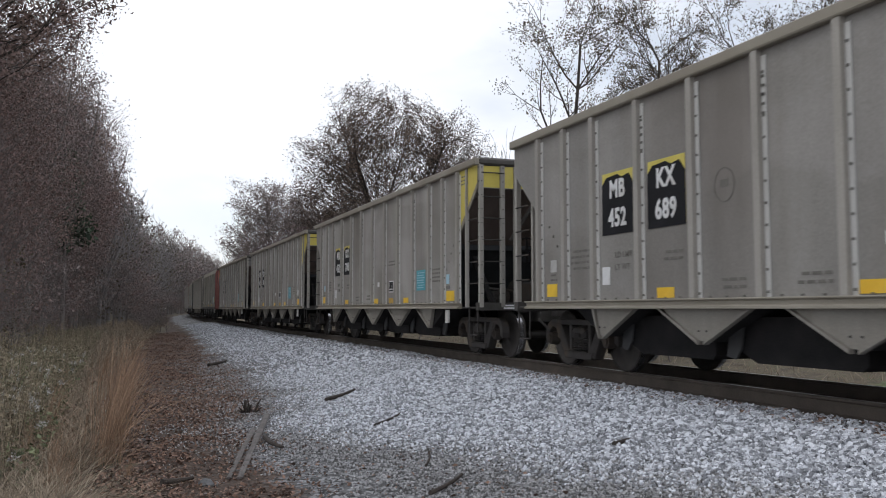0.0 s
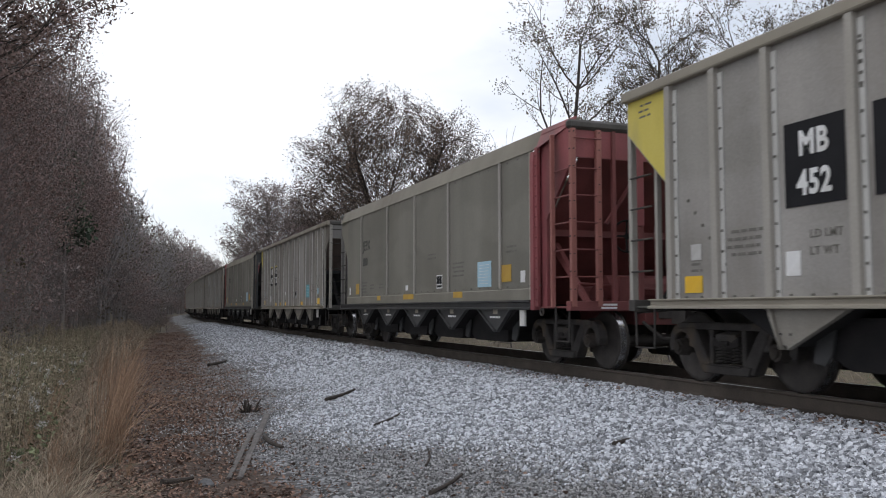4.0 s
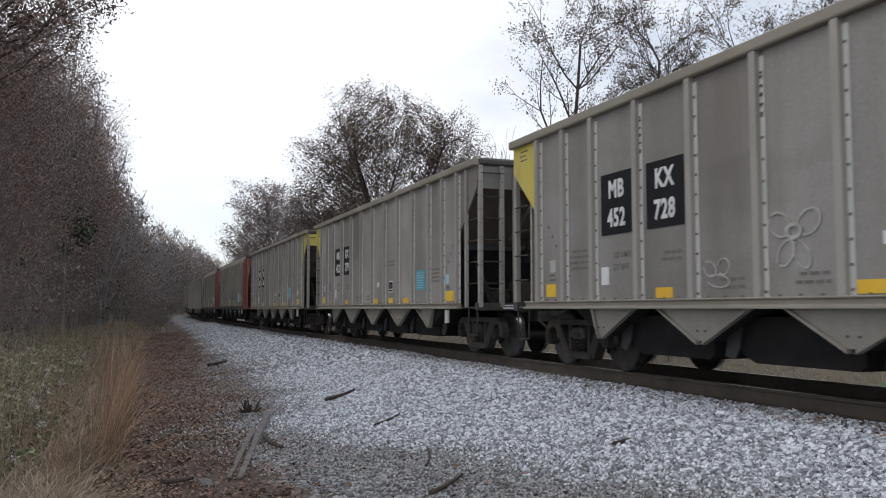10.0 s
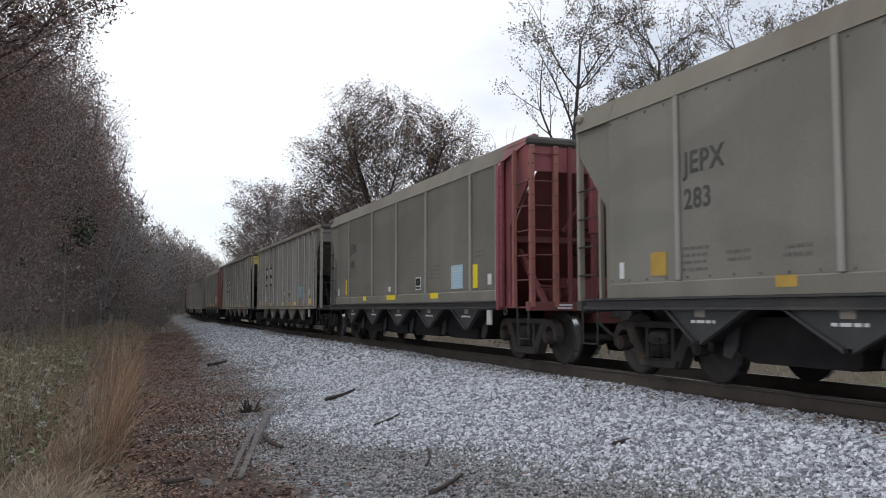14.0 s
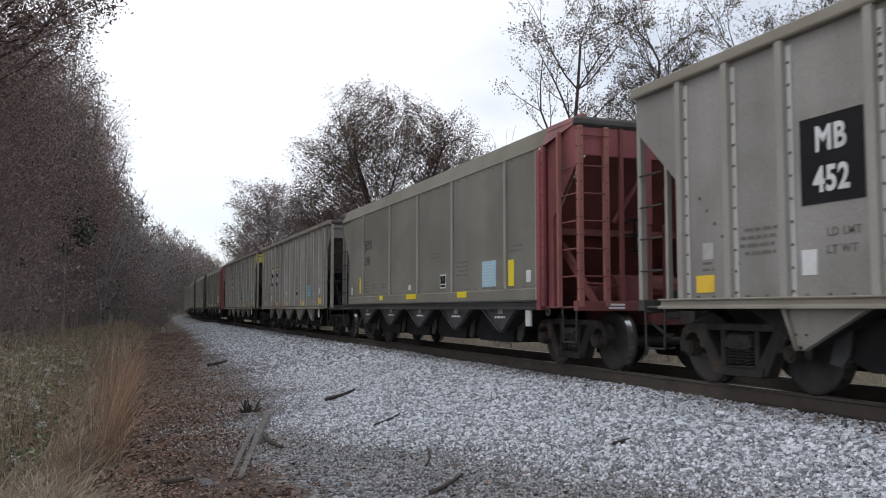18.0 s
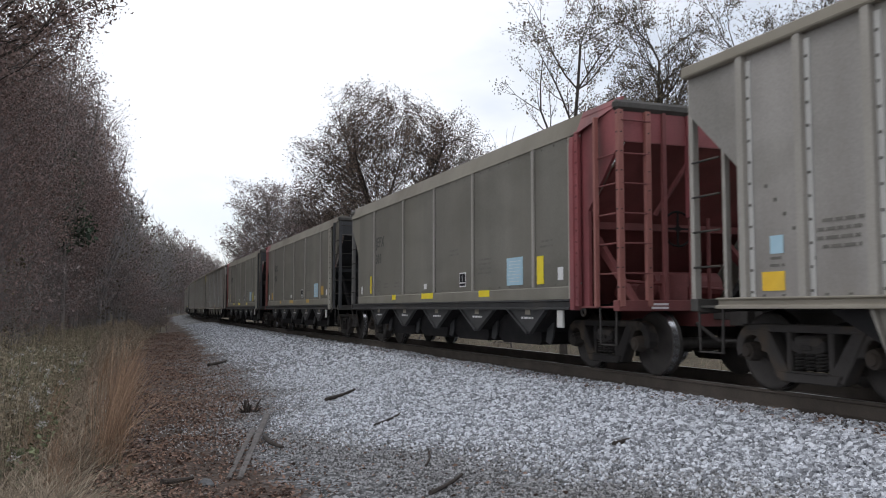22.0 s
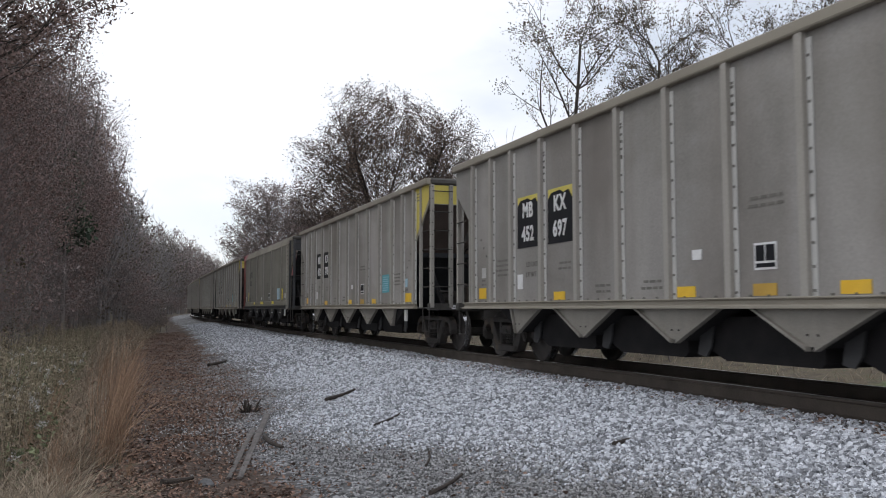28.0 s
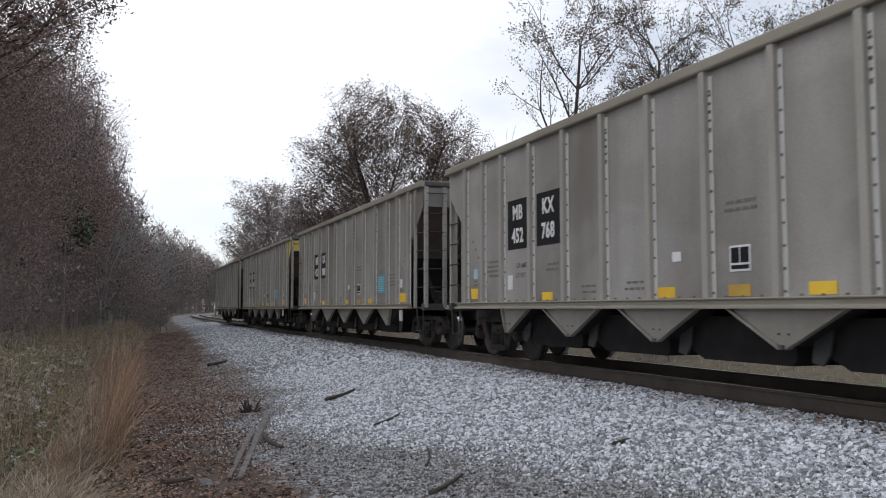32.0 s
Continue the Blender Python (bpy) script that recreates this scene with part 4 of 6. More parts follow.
def ribbed_car(number, yellow_front, yellow_rear, worn=False, graffiti=False, variant=0):
    car = new("coal_hopper_car")
    ends = "yellow corners at " + ("both ends" if yellow_front and yellow_rear else "its leading end" if yellow_front else "its rear end" if yellow_rear else "neither end")
    tagged(car, "ribbed grey coal hopper car, " + ends + (", graffiti" if graffiti else ""), "railroad car", "cars of the coal train")
    sheet = shared("side_sheet", ALU, side_sheet_shape)
    put("side_sheet", sheet, car, pose(-SIDE, 0, 0))
    mirror_far("side_sheet", shared("far_side_sheet", ALU, far_sheet_shape), car)
    for e in POSTS:
        for s in (-1, 1):
            p = put("side_post", shared("side_post", ALU_RIB if s < 0 else ALU, post_shape), car, pose(s * (SIDE + 0.012), from_rear(e), 0, 0, 0, 0 if s < 0 else 180))
            if s < 0:
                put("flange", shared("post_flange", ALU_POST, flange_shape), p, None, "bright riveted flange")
                dense = POSTS.index(e) in (3, 5, 7, 9)
                tagged(put("rivets", shared("dense_rivets" if dense else "post_rivets", GREY_STENCIL, rivets_dense_shape if dense else rivets_shape), p), kind="stuff")
    tagged(put("sill_bolts", shared("sill_bolts", GREY_STENCIL, sill_bolts_shape), car, pose(-SIDE, 0, 0)), kind="stuff")
    tagged(put("slope_rivets", shared("slope_rivets", GREY_STENCIL, slope_rivets_shape), car, pose(-SIDE, 0, 0)), kind="stuff")
    for s in (-1, 1):
        t = 0 if s < 0 else 180
        put("side_sill", shared("side_sill", ALU_TAN, sill_shape, 0.006), car, pose(s * SIDE, 0, 0, 0, 0, t))
        put("top_chord", shared("top_chord", ALU_TAN, chord_shape, 0.012), car, pose(s * SIDE, 0, 0, 0, 0, t), "pale top chord")
    for s, yel in ((-1, yellow_front), (1, yellow_rear)):
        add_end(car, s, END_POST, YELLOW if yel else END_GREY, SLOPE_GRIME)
        if s < 0:
            put("slope_flange", shared("slope_flange", ALU_TAN if yel else ALU, slope_flange_shape(s)), car, pose(-SIDE, 0, 0))
        if yel:
            put("corner_patch", shared("corner_patch" + str(s), YELLOW, corner_patch_shape(s)), car, pose(-SIDE, 0, 0), "faded yellow corner patch")
    add_underframe(car, HOPPER_PLATE, False)
    # number plate on the leading end
    tail = put("number_plate", shared("end_plate", BLACK_PAINT, lambda bm: box(bm, -0.3, 0.3, -0.006, 0, -0.17, 0.17)), car, pose(0.3, -HALF + 0.06 - 0.016 - 0.03, 3.5), "small black plate with white lettering")
    put("letters", end_lettering("MBKX", 0.11), tail, pose(0, -0.008, 0.075), "white letters")
    if number:
        put("letters", end_lettering("452" + number, 0.11), tail, pose(0, -0.008, -0.075), "white numerals")
    # number boards
    for i, (a, b) in enumerate((("MB", "452"), ("KX", number))):
        e = 3.235 + 1.12 * i
        if worn:
            decal(car, "old_patch", "old_patch", plate(0.79, 0.87, 0.003), YELLOW, e, 2.417, "old yellow paint", 0.0125)
        board = decal(car, "number_board", "number_board" + ("_worn" if worn else ""), worn_board if worn else plate(0.79, 0.86), BLACK_PAINT, e, 2.41, "black board with white letters", 0.0165)
        put("letters", lettering(a, WHITE_PAINT, 0.25, 0.011, 0.82), board, pose(-0.009, 0, 0.19), "white letters")
        if b:
            put("letters", lettering(b, WHITE_PAINT, 0.25, 0.011, 0.82), board, pose(-0.009, 0, -0.21), "white numerals")
        else:
            put("letters", shared("number_bars", WHITE_PAINT, bars(0.5, 1, 0.1, 0.24)), board, pose(-0.009, 0, -0.21), "white bars")
    decal(car, "card", "card_square", plate(0.19, 0.19), PALE_BLUE if variant % 4 == 1 else CARD_GREY, 1.36, 1.62, "pale square card")
    decal(car, "stencil", "stencil_h", bars(0.24, 2, 0.075, 0.03), GREY_STENCIL, 1.36, 1.44)["kind"] = "stuff"
    decal(car, "card", "card_tall", plate(0.2, 0.25), WHITE_PAINT, 2.92, 1.41, "white card")
    early = number in ("755", "746")      # these cars have their small marks one panel further back
    for e, m in ((4.31, REFLECT), (6.7, REFLECT), (10.05, REFLECT)) + (((5.4, FADED_REFLECT),) if number == "755" else ()) if early else ((4.31, REFLECT), (7.5, REFLECT), (8.85, FADED_REFLECT if variant % 3 else REFLECT), (10.05, REFLECT)):
        decal(car, "reflector", "reflector_small", plate(0.36, 0.13), m, e, 1.155)
    decal(car, "reflector", "reflector_square", plate(0.33, 0.2), REFLECT, 1.3, 1.24, "amber reflector plate")
    decal(car, "reflector", "reflector_big", plate(0.46, 0.21), REFLECT, 13.0, 1.22, "large amber reflector plate")
    decal(car, "card", "card_small", plate(0.18, 0.12), WHITE_PAINT, 6.6 if early else 7.72, 1.59, "small white card")
    frame_ = decal(car, "inspection_panel", "panel_frame", plate(0.34, 0.29), WHITE_PAINT, 8.87, 1.51, "black panel in a white frame")
    put("field", shared("panel_field", BLACK_PAINT, lambda bm: [box(bm, -0.01, -0.0065, -0.145, -0.01, -0.05, 0.12), box(bm, -0.01, -0.0065, 0.01, 0.145, -0.05, 0.12), box(bm, -0.01, -0.0065, -0.145, 0.145, -0.12, -0.075)]), frame_)
    notice = decal(car, "notice", "notice", plate(0.6, 0.46), TEAL, 11.15, 1.6, "teal notice with lines of pale writing")
    tagged(put("writing", shared("notice_writing", PALE_BLUE, bars(0.54, 7, 0.056, 0.02)), notice, pose(-0.007, 0, 0)), kind="stuff")
    decal(car, "card", "card_mid", plate(0.17, 0.2), PALE_BLUE if variant % 2 else WHITE_PAINT, 12.86, 1.57, "pale card")
    decal(car, "name_plate", "name_plate", plate(0.2, 0.07), END_GREY, 12.88, 1.4)
    for key, w, n, e, z in (("stencil_a", 0.7, 4, 12.18, 1.68), ("stencil_c", 0.45, 2, 4.5, 1.62), ("stencil_d", 0.6, 4, 2.2, 1.68), ("stencil_e", 0.55, 2, 6.8, 1.26), ("stencil_f", 0.6, 2, 8.9, 2.1), ("stencil_g", 0.5, 2, 5.6, 1.24)):
        decal(car, "stencil", key, bars(w, n, 0.085, 0.035), GREY_STENCIL, e, z)["kind"] = "stuff"
    put("letters", lettering("LD LMT", GREY_STENCIL, 0.085, 0.002, 1.0), car, pose(-SIDE - 0.015, from_rear(3.36), 1.69), "faded black letters")
    put("letters", lettering("LT WT", GREY_STENCIL, 0.085, 0.002, 1.0), car, pose(-SIDE - 0.015, from_rear(3.33), 1.52), "faded black letters")
    if yellow_front:
        decal(car, "stencil", "patch_stencil", bars(0.3, 3, 0.075, 0.025), GREY_STENCIL, 13.75, 3.52, "", 0.018)["kind"] = "stuff"
    if yellow_rear:
        decal(car, "stencil", "patch_stencil", bars(0.3, 3, 0.075, 0.025), GREY_STENCIL, 0.35, 3.55, "", 0.018)["kind"] = "stuff"
    if number == "689":
        decal(car, "emblem", "emblem", ring_shape, GREY_STENCIL, 5.46, 2.36, "faded round emblem")
    if graffiti:
        decal(car, "graffiti", "graffiti", graffiti_shape, FADED_SPRAY, 6.55, 1.72, "white sprayed scrawl")
        decal(car, "graffiti", "small_graffiti", graffiti_small_shape, FADED_SPRAY, 5.35, 1.33, "white sprayed scrawl")
    return car


def worn_board(bm):
    prism_x(bm, [(-0.395, -0.43), (0.395, -0.43), (0.395, 0.28), (0.28, 0.38), (0.0, 0.40), (-0.12, 0.35), (-0.28, 0.38), (-0.395, 0.24)], -0.006, 0)


def ring_shape(bm):
    for r, t in ((0.17, 0.012),):
        pts = [(r * math.cos(a), r * 1.15 * math.sin(a)) for a in np.linspace(0, math.tau, 21)]
        for (y0, z0), (y1, z1) in zip(pts, pts[1:]):
            rod(bm, (0, y0, z0), (0, y1, z1), 0.006, 4)
    box(bm, -0.004, 0, -0.07, 0.07, -0.02, 0.06)


def loop_of(bm, cy, cz, ry, rz, tilt, a0, a1, r=0.016):
    """One sprayed loop, flat on the side sheet."""
    last = None
    for a in np.linspace(a0, a1, 18):
        u, w = ry * math.cos(a), rz * math.sin(a)
        p = (0, cy + u * math.cos(tilt) - w * math.sin(tilt), cz + u * math.sin(tilt) + w * math.cos(tilt))
        if last:
            rod(bm, last, p, r, 4)
        last = p


def graffiti_shape(bm):
    for cy, cz, ry, rz, tilt in ((0.2, 0.1, 0.16, 0.12, 0.5), (-0.2, 0.1, 0.16, 0.12, -0.5), (0.12, -0.2, 0.15, 0.1, -0.9), (-0.1, -0.22, 0.16, 0.09, 1.0)):
        loop_of(bm, cy, cz, ry, rz, tilt, 0.3, 6.2)
    loop_of(bm, 0, 0.02, 0.1, 0.07, 0, 0, 6.28, 0.03)


def graffiti_small_shape(bm):
    for cy, cz, ry, rz, tilt in ((0.14, 0.08, 0.12, 0.08, 0.5), (-0.1, 0.1, 0.1, 0.09, -0.4), (0.0, -0.06, 0.2, 0.07, 0.1)):
        loop_of(bm, cy, cz, ry, rz, tilt, 0.5, 5.9, 0.012)


def flat_car(number, front, rear, strips=True):
    """front, rear: the colours of the two ends."""
    car = new("coal_hopper_car")
    words = {RED.name: "red", END_GREY.name: "grey", END_DARK.name: "black", ALU_TAN.name: "tan"}
    tagged(car, "smooth olive-grey coal hopper car, " + words[front.name] + " leading end, " + words[rear.name] + " rear end", "railroad car", "cars of the coal train")
    for s in (-1, 1):
        t = 0 if s < 0 else 180
        put("side_sheet", shared("flat_sheet", ALU_DARK, flat_sheet_shape), car, pose(s * SIDE, 0, 0, 0, 0, t))
        put("side_strip", shared("flat_strip", FLAT_STRIP, flat_strip_shape), car, pose(s * SIDE, 0, 0, 0, 0, t), "pale lower strip")
        put("top_chord", shared("flat_chord", FLAT_CHORD, flat_chord_shape), car, pose(s * SIDE, 0, 0, 0, 0, t), "pale inclined top chord")
        put("side_sill", shared("flat_frame", FRAME_BLACK, flat_frame_shape), car, pose(s * SIDE, 0, 0, 0, 0, t), "black side sill")
    for e in (2.43, 4.96, 7.15, 9.34, 11.95):
        for s in (-1, 1):
            put("side_post", shared("flat_post", ALU_RIB, flat_post_shape, 0.006), car, pose(s * SIDE, from_rear(e), 0, 0, 0, 0 if s < 0 else 180))
    tagged(put("rivets", shared("flat_rivets", GREY_STENCIL, flat_rivets_shape), car, pose(-SIDE, 0, 0)), kind="stuff")
    for s, col in ((-1, front), (1, rear)):
        dark = RED_GRIME if col is RED else INNER_SHADE
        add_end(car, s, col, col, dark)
        side_col = col if col is RED else FLAT_STRIP
        inset = 0.05 if s > 0 else 0.085
        put("end_flank", shared("flat_end_side" + str(s), side_col, flat_end_side_shape(s)), car, pose(-SIDE + inset, 0, 0))
        put("end_flank", DATA[("flat_end_side" + str(s), side_col.name)], car, pose(SIDE - inset, 0, 0))
        if s > 0:
            put("end_chord_cap", shared("flat_rear_chord", RED if col is RED else FLAT_CHORD, flat_rear_chord_shape), car, pose(-SIDE, 0, 0))
        if s < 0:
            put("end_chord_cap", shared("flat_end_chord", RED if col is RED else FLAT_CHORD, flat_end_chord_shape), car, pose(-SIDE, 0, 0))
            put("end_post", shared("flat_end_post", RED if col is RED else POST_PALE, flat_end_post_shape, 0.006), car, pose(-SIDE, 0, 0), "stout painted corner post")
            flange = put("flange", shared("flat_end_flange", RED if col is RED else POST_PALE, flat_end_flange_shape), car, pose(-SIDE, 0, 0))
            tagged(put("rivets", shared("flat_end_rivets", STENCIL_DARK if col is not RED else RED_GRIME, flat_end_rivets_shape), flange), kind="stuff")
            put("edge_strip", shared("flat_edge_strip", POST_PALE, lambda bm: box(bm, -0.045, 0.012, -HALF + 1.3, -HALF + 1.345, 1.1, 3.58)), car, pose(-SIDE, 0, 0), "pale worn edge strip")
            put("ring_bolt", shared("ring_bolt", FRAME_DUST, ring_bolt_shape), car, pose(-SIDE - 0.02, -HALF + 0.95, 0.9), "steel lifting ring")
    add_underframe(car, FRAME_BLACK, True)
    put("letters", lettering("JEPX", STENCIL_DARK, 0.27, 0.006, 0.95), car, pose(-SIDE - 0.016, from_rear(2.92), 2.7), "dark faded letters")
    if number:
        put("letters", lettering(number, STENCIL_DARK, 0.25, 0.006, 0.95), car, pose(-SIDE - 0.016, from_rear(2.8), 2.26), "dark faded numerals")
    else:
        decal(car, "letters", "flat_number_bars", bars(0.5, 1, 0.1, 0.22), STENCIL_DARK, 2.8, 2.26, "dark faded bars")
    y = LEMON if strips else FADED_REFLECT
    decal(car, "reflector", "strip_thin", plate(0.13, 0.47) if strips else plate(0.3, 0.25), y, 2.08, 1.6, "", 0.016) if strips else decal(car, "reflector", "strip_square", plate(0.34, 0.3), y, 2.0, 1.52, "", 0.016)
    decal(car, "reflector", "strip_wide" if strips else "strip_block", plate(0.23, 0.46) if strips else plate(0.44, 0.3), y, 12.17, 1.58, "", 0.016)
    for e, w in ((4.24, 0.3), (6.72, 0.75), (9.9, 0.5)):
        decal(car, "reflector", "sill_reflector" + str(w), plate(w, 0.12), y, e, 1.235, "", 0.036)
    notice = decal(car, "notice", "pale_notice", plate(0.64, 0.48), PALE_BLUE, 11.2, 1.6, "pale blue notice with fine writing")
    tagged(put("writing", shared("pale_writing", WHITE_PAINT, bars(0.56, 7, 0.058, 0.012)), notice, pose(-0.007, 0, 0)), kind="stuff")
    frame_ = decal(car, "inspection_panel", "panel_frame", plate(0.34, 0.29), WHITE_PAINT, 8.78, 1.53, "black panel in a white frame")
    put("field", DATA[("panel_field", BLACK_PAINT.name)], frame_)
    decal(car, "card", "card_small", plate(0.18, 0.12), WHITE_PAINT, 6.54, 1.45, "small white card")
    decal(car, "card", "card_slim", plate(0.11, 0.22), WHITE_PAINT, 1.15, 1.47, "white card")
    decal(car, "card", "card_mid", plate(0.17, 0.2), WHITE_PAINT, 12.85, 1.5, "white card")
    for key, w, n, e, z in (("stencil_a", 0.7, 4, 9.9, 1.75), ("stencil_b", 0.5, 2, 3.5, 1.55), ("stencil_c", 0.45, 2, 4.4, 1.55), ("stencil_d", 0.55, 3, 2.7, 1.55), ("stencil_f", 0.6, 2, 8.3, 2.1), ("stencil_e", 0.6, 2, 12.4, 2.0)):
        decal(car, "stencil", key, bars(w, n, 0.085, 0.035), GREY_STENCIL, e, z)["kind"] = "stuff"
    return car


R, F = "ribbed", "flat"
CONSIST = [
    (R, "689", False, False, True), (R, "708", True, False, True), (R, "766", True, False, False), (R, "711", False, True, False),
    (F, "", RED, END_GREY, False), (R, "755", False, True, True), (F, "242", END_DARK, RED, False), (R, "846", False, True, False),
    (R, "728", False, True, False), (R, "779", False, True, False), (R, "663", True, False, False), (F, "283", RED, ALU_TAN, False),
    (F, "", RED, END_GREY, True), (R, "700", False, True, False), (R, "835", True, False, False), (F, "298", RED, END_GREY, True),
    (R, "746", False, True, True), (R, "793", True, False, False), (F, "303", RED, END_GREY, True), (F, "318", END_DARK, RED, False),
    (F, "326", END_DARK, RED, True), (R, "", False, True, False), (R, "697", True, False, True), (R, "778", True, False, False),
    (F, "322", END_DARK, RED, True), (R, "768", True, False, False), (R, "", False, False, False), (R, "", True, False, False), (R, "", False, False, False)]

CARS = []
for i, (kind, number, a, b, c) in enumerate(CONSIST):
    if kind == R:
        CARS.append(ribbed_car(number, a, b, c, number == "728", i))
    else:
        CARS.append(flat_car(number, a, b, c))

FIRST = 6.42     # centre of the first car at the start, up the line


SURGE_T = [0, 1, 2.5, 6, 9, 12, 17, 21.5, 28, 32]     # small slack runs of the couplers
SURGE = [-0.27, 0.05, 0.0, -0.1, -0.02, 0.0, 0.05, -0.05, 0.03, 0.05]


def travelled(t):
    """Metres that the slowing train has run after t seconds."""
    return 13.167 * t - 0.02037 * t * t + 3.56e-5 * t ** 3 - float(np.interp(t, SURGE_T, SURGE))


def motions():
    rows_t = [k * 1.0 for k in range(33)]
    for i, car in enumerate(CARS):
        rows = []
        for t in rows_t:
            x, y, a = track_pose(FIRST + i * PITCH - travelled(t))
            rows.append((t, pose(x, y, 0, 0, 0, -a)))
        walk(car, rows)
    # every wheelset of one place in a truck turns alike
    for a, sets in WHEELSETS.items():
        walk(sets[0], [(k / FPS, pose(0, a * AXLE, 0.457, math.degrees(travelled(k / FPS) / 0.457))) for k in range(32 * FPS + 1)])
        keys = sets[0].animation_data
        for w in sets[1:]:
            w.rotation_mode = "QUATERNION"
            w.animation_data_create()
            w.animation_data.action = keys.action
            w.animation_data.action_slot = keys.action_slot

# ---- trees ----
def grow(rng, height, trunk_r, levels, kids, spread, first=0.25, up=0.25, jitter=0.22, shrink=0.62, taper=0.55, boost=1.0):
    """Branches of a tree as rows of start, end, two radii and level."""
    segs, twigs = [], []

    def limb(p, d, length, r, level):
        n = 7 if level == 0 else 5 if level == 1 else 3
        step = length / n
        for i in range(n):
            d = d + rng.normal(0, jitter * (0.35 if level == 0 else 1.0), 3) + np.array((0, 0, up * (0.5 if level else 0.2)))
            d = d / np.linalg.norm(d)
            q = p + d * step
            f0, f1 = 1 - i / n * 0.72, 1 - (i + 1) / n * 0.72
            segs.append((*p, *q, r * f0, r * f1, level))
            if level >= levels - 1:
                twigs.append((*q, *d))
            along = (i + 1) / n
            if level < levels and (level > 0 or along > first):
                count = kids[level] / n / (1 - first if level == 0 else 1)
                for _ in range(int(count) + (rng.random() < count % 1)):
                    side = rng.normal(0, 1, 3)
                    side -= d * side.dot(d)
                    side /= np.linalg.norm(side) + 1e-9
                    s = spread * rng.uniform(0.7, 1.25)
                    nd = d * (1 - 0.45 * s) + side * s
                    reach = length * shrink * (boost if level == 0 else 1.0) * rng.uniform(0.55, 1.1) * ((1.15 - taper * along) if level == 0 else 1.0)
                    limb(q, nd / np.linalg.norm(nd), reach, max(r * f1 * 0.64, 0.011), level + 1)
            p = q

    limb(np.zeros(3), np.array((0, 0, 1.0)), height, trunk_r, 0)
    return np.array(segs), np.array(twigs)


def tubes(segs, sides):
    p, q = segs[:, :3], segs[:, 3:6]
    d = q - p
    d /= np.linalg.norm(d, axis=1, keepdims=True) + 1e-9
    ref = np.where(np.abs(d[:, 2:3]) > 0.9, np.array([[1.0, 0, 0]]), np.array([[0, 0, 1.0]]))
    u = np.cross(d, ref)
    u /= np.linalg.norm(u, axis=1, keepdims=True) + 1e-9
    w = np.cross(d, u)
    ang = np.arange(sides) * math.tau / sides
    ring = u[:, None, :] * np.cos(ang)[None, :, None] + w[:, None, :] * np.sin(ang)[None, :, None]
    a = p[:, None, :] + ring * segs[:, 6][:, None, None]
    b = q[:, None, :] + ring * segs[:, 7][:, None, None]
    v = np.concatenate([a, b], 1).reshape(-1, 3)
    base = np.arange(len(segs))[:, None] * 2 * sides
    k = np.arange(sides)[None, :]
    k2 = (k + 1) % sides
    f = np.stack([base + k, base + k2, base + sides + k2, base + sides + k], -1).reshape(-1, 4)
    return v, f


def leaf_cards(rng, at, size, flat=0.0):
    """Small folded leaves at those places."""
    n = len(at)
    u = rng.normal(0, 1, (n, 3))
    u[:, 2] *= 1 - flat
    u /= np.linalg.norm(u, axis=1, keepdims=True)
    t = rng.normal(0, 1, (n, 3))
    t[:, 2] *= 1 - flat
    w = t - u * (t * u).sum(1, keepdims=True)
    w /= np.linalg.norm(w, axis=1, keepdims=True)
    nn = np.cross(u, w)
    s = (size * rng.uniform(0.6, 1.35, n))[:, None]
    v = np.stack([at - u * s, at + w * s * 0.55 + nn * s * 0.25, at + u * s, at - w * s * 0.55 + nn * s * 0.25], 1).reshape(-1, 3)
    f = np.arange(n * 4).reshape(n, 4)
    return v, f


def make_tree(name, seed, height, width, trunk_r, levels, kids, spread, leaves, leaf_size, bark, leaf_mat, label, scatter=0.35, sides=4, low=0.0, **kw):
    rng = np.random.default_rng(seed)
    segs, twigs = grow(rng, height, trunk_r, levels, kids, spread, **kw)
    # bring the whole tree to its height and width
    top = np.percentile(segs[:, 5], 99.7)
    reach = np.percentile(np.hypot(twigs[:, 0], twigs[:, 1]), 93)
    fit_xyz = np.array((width / 2 / reach, width / 2 / reach, height / top))
    segs[:, :3] *= fit_xyz
    segs[:, 3:6] *= fit_xyz
    twigs[:, :3] *= fit_xyz
    tree = tagged(new(name), label, "tree")
    thick = segs[:, 8] == 0
    v1, f1 = tubes(segs[thick], 8)
    v2, f2 = tubes(segs[~thick & (segs[:, 8] < levels - 0.5)], sides)
    v3, f3 = tubes(segs[segs[:, 8] >= levels - 0.5], 3)
    put("trunk", numpy_mesh("trunk", np.concatenate([v1, v2]), np.concatenate([f1, f2 + len(v1)]), bark), tree)
    crown = put("crown", numpy_mesh("crown", v3, f3, bark), tree, None, "fine bare twigs")
    if leaves:
        tips = twigs[rng.integers(0, len(twigs), max(1, leaves // 9))]
        pick = np.repeat(tips, 9, 0)
        keep = rng.random(len(pick)) < 0.9
        at = pick[:, :3] + rng.normal(0, scatter, (len(pick), 3)) * np.array((1, 1, 0.8))
        at = at[keep & (at[:, 2] > low)]
        v, f = leaf_cards(rng, at, leaf_size)
        put("leaves", numpy_mesh("leaves", v, f, leaf_mat), crown, None, "withered autumn leaves")
    return tree


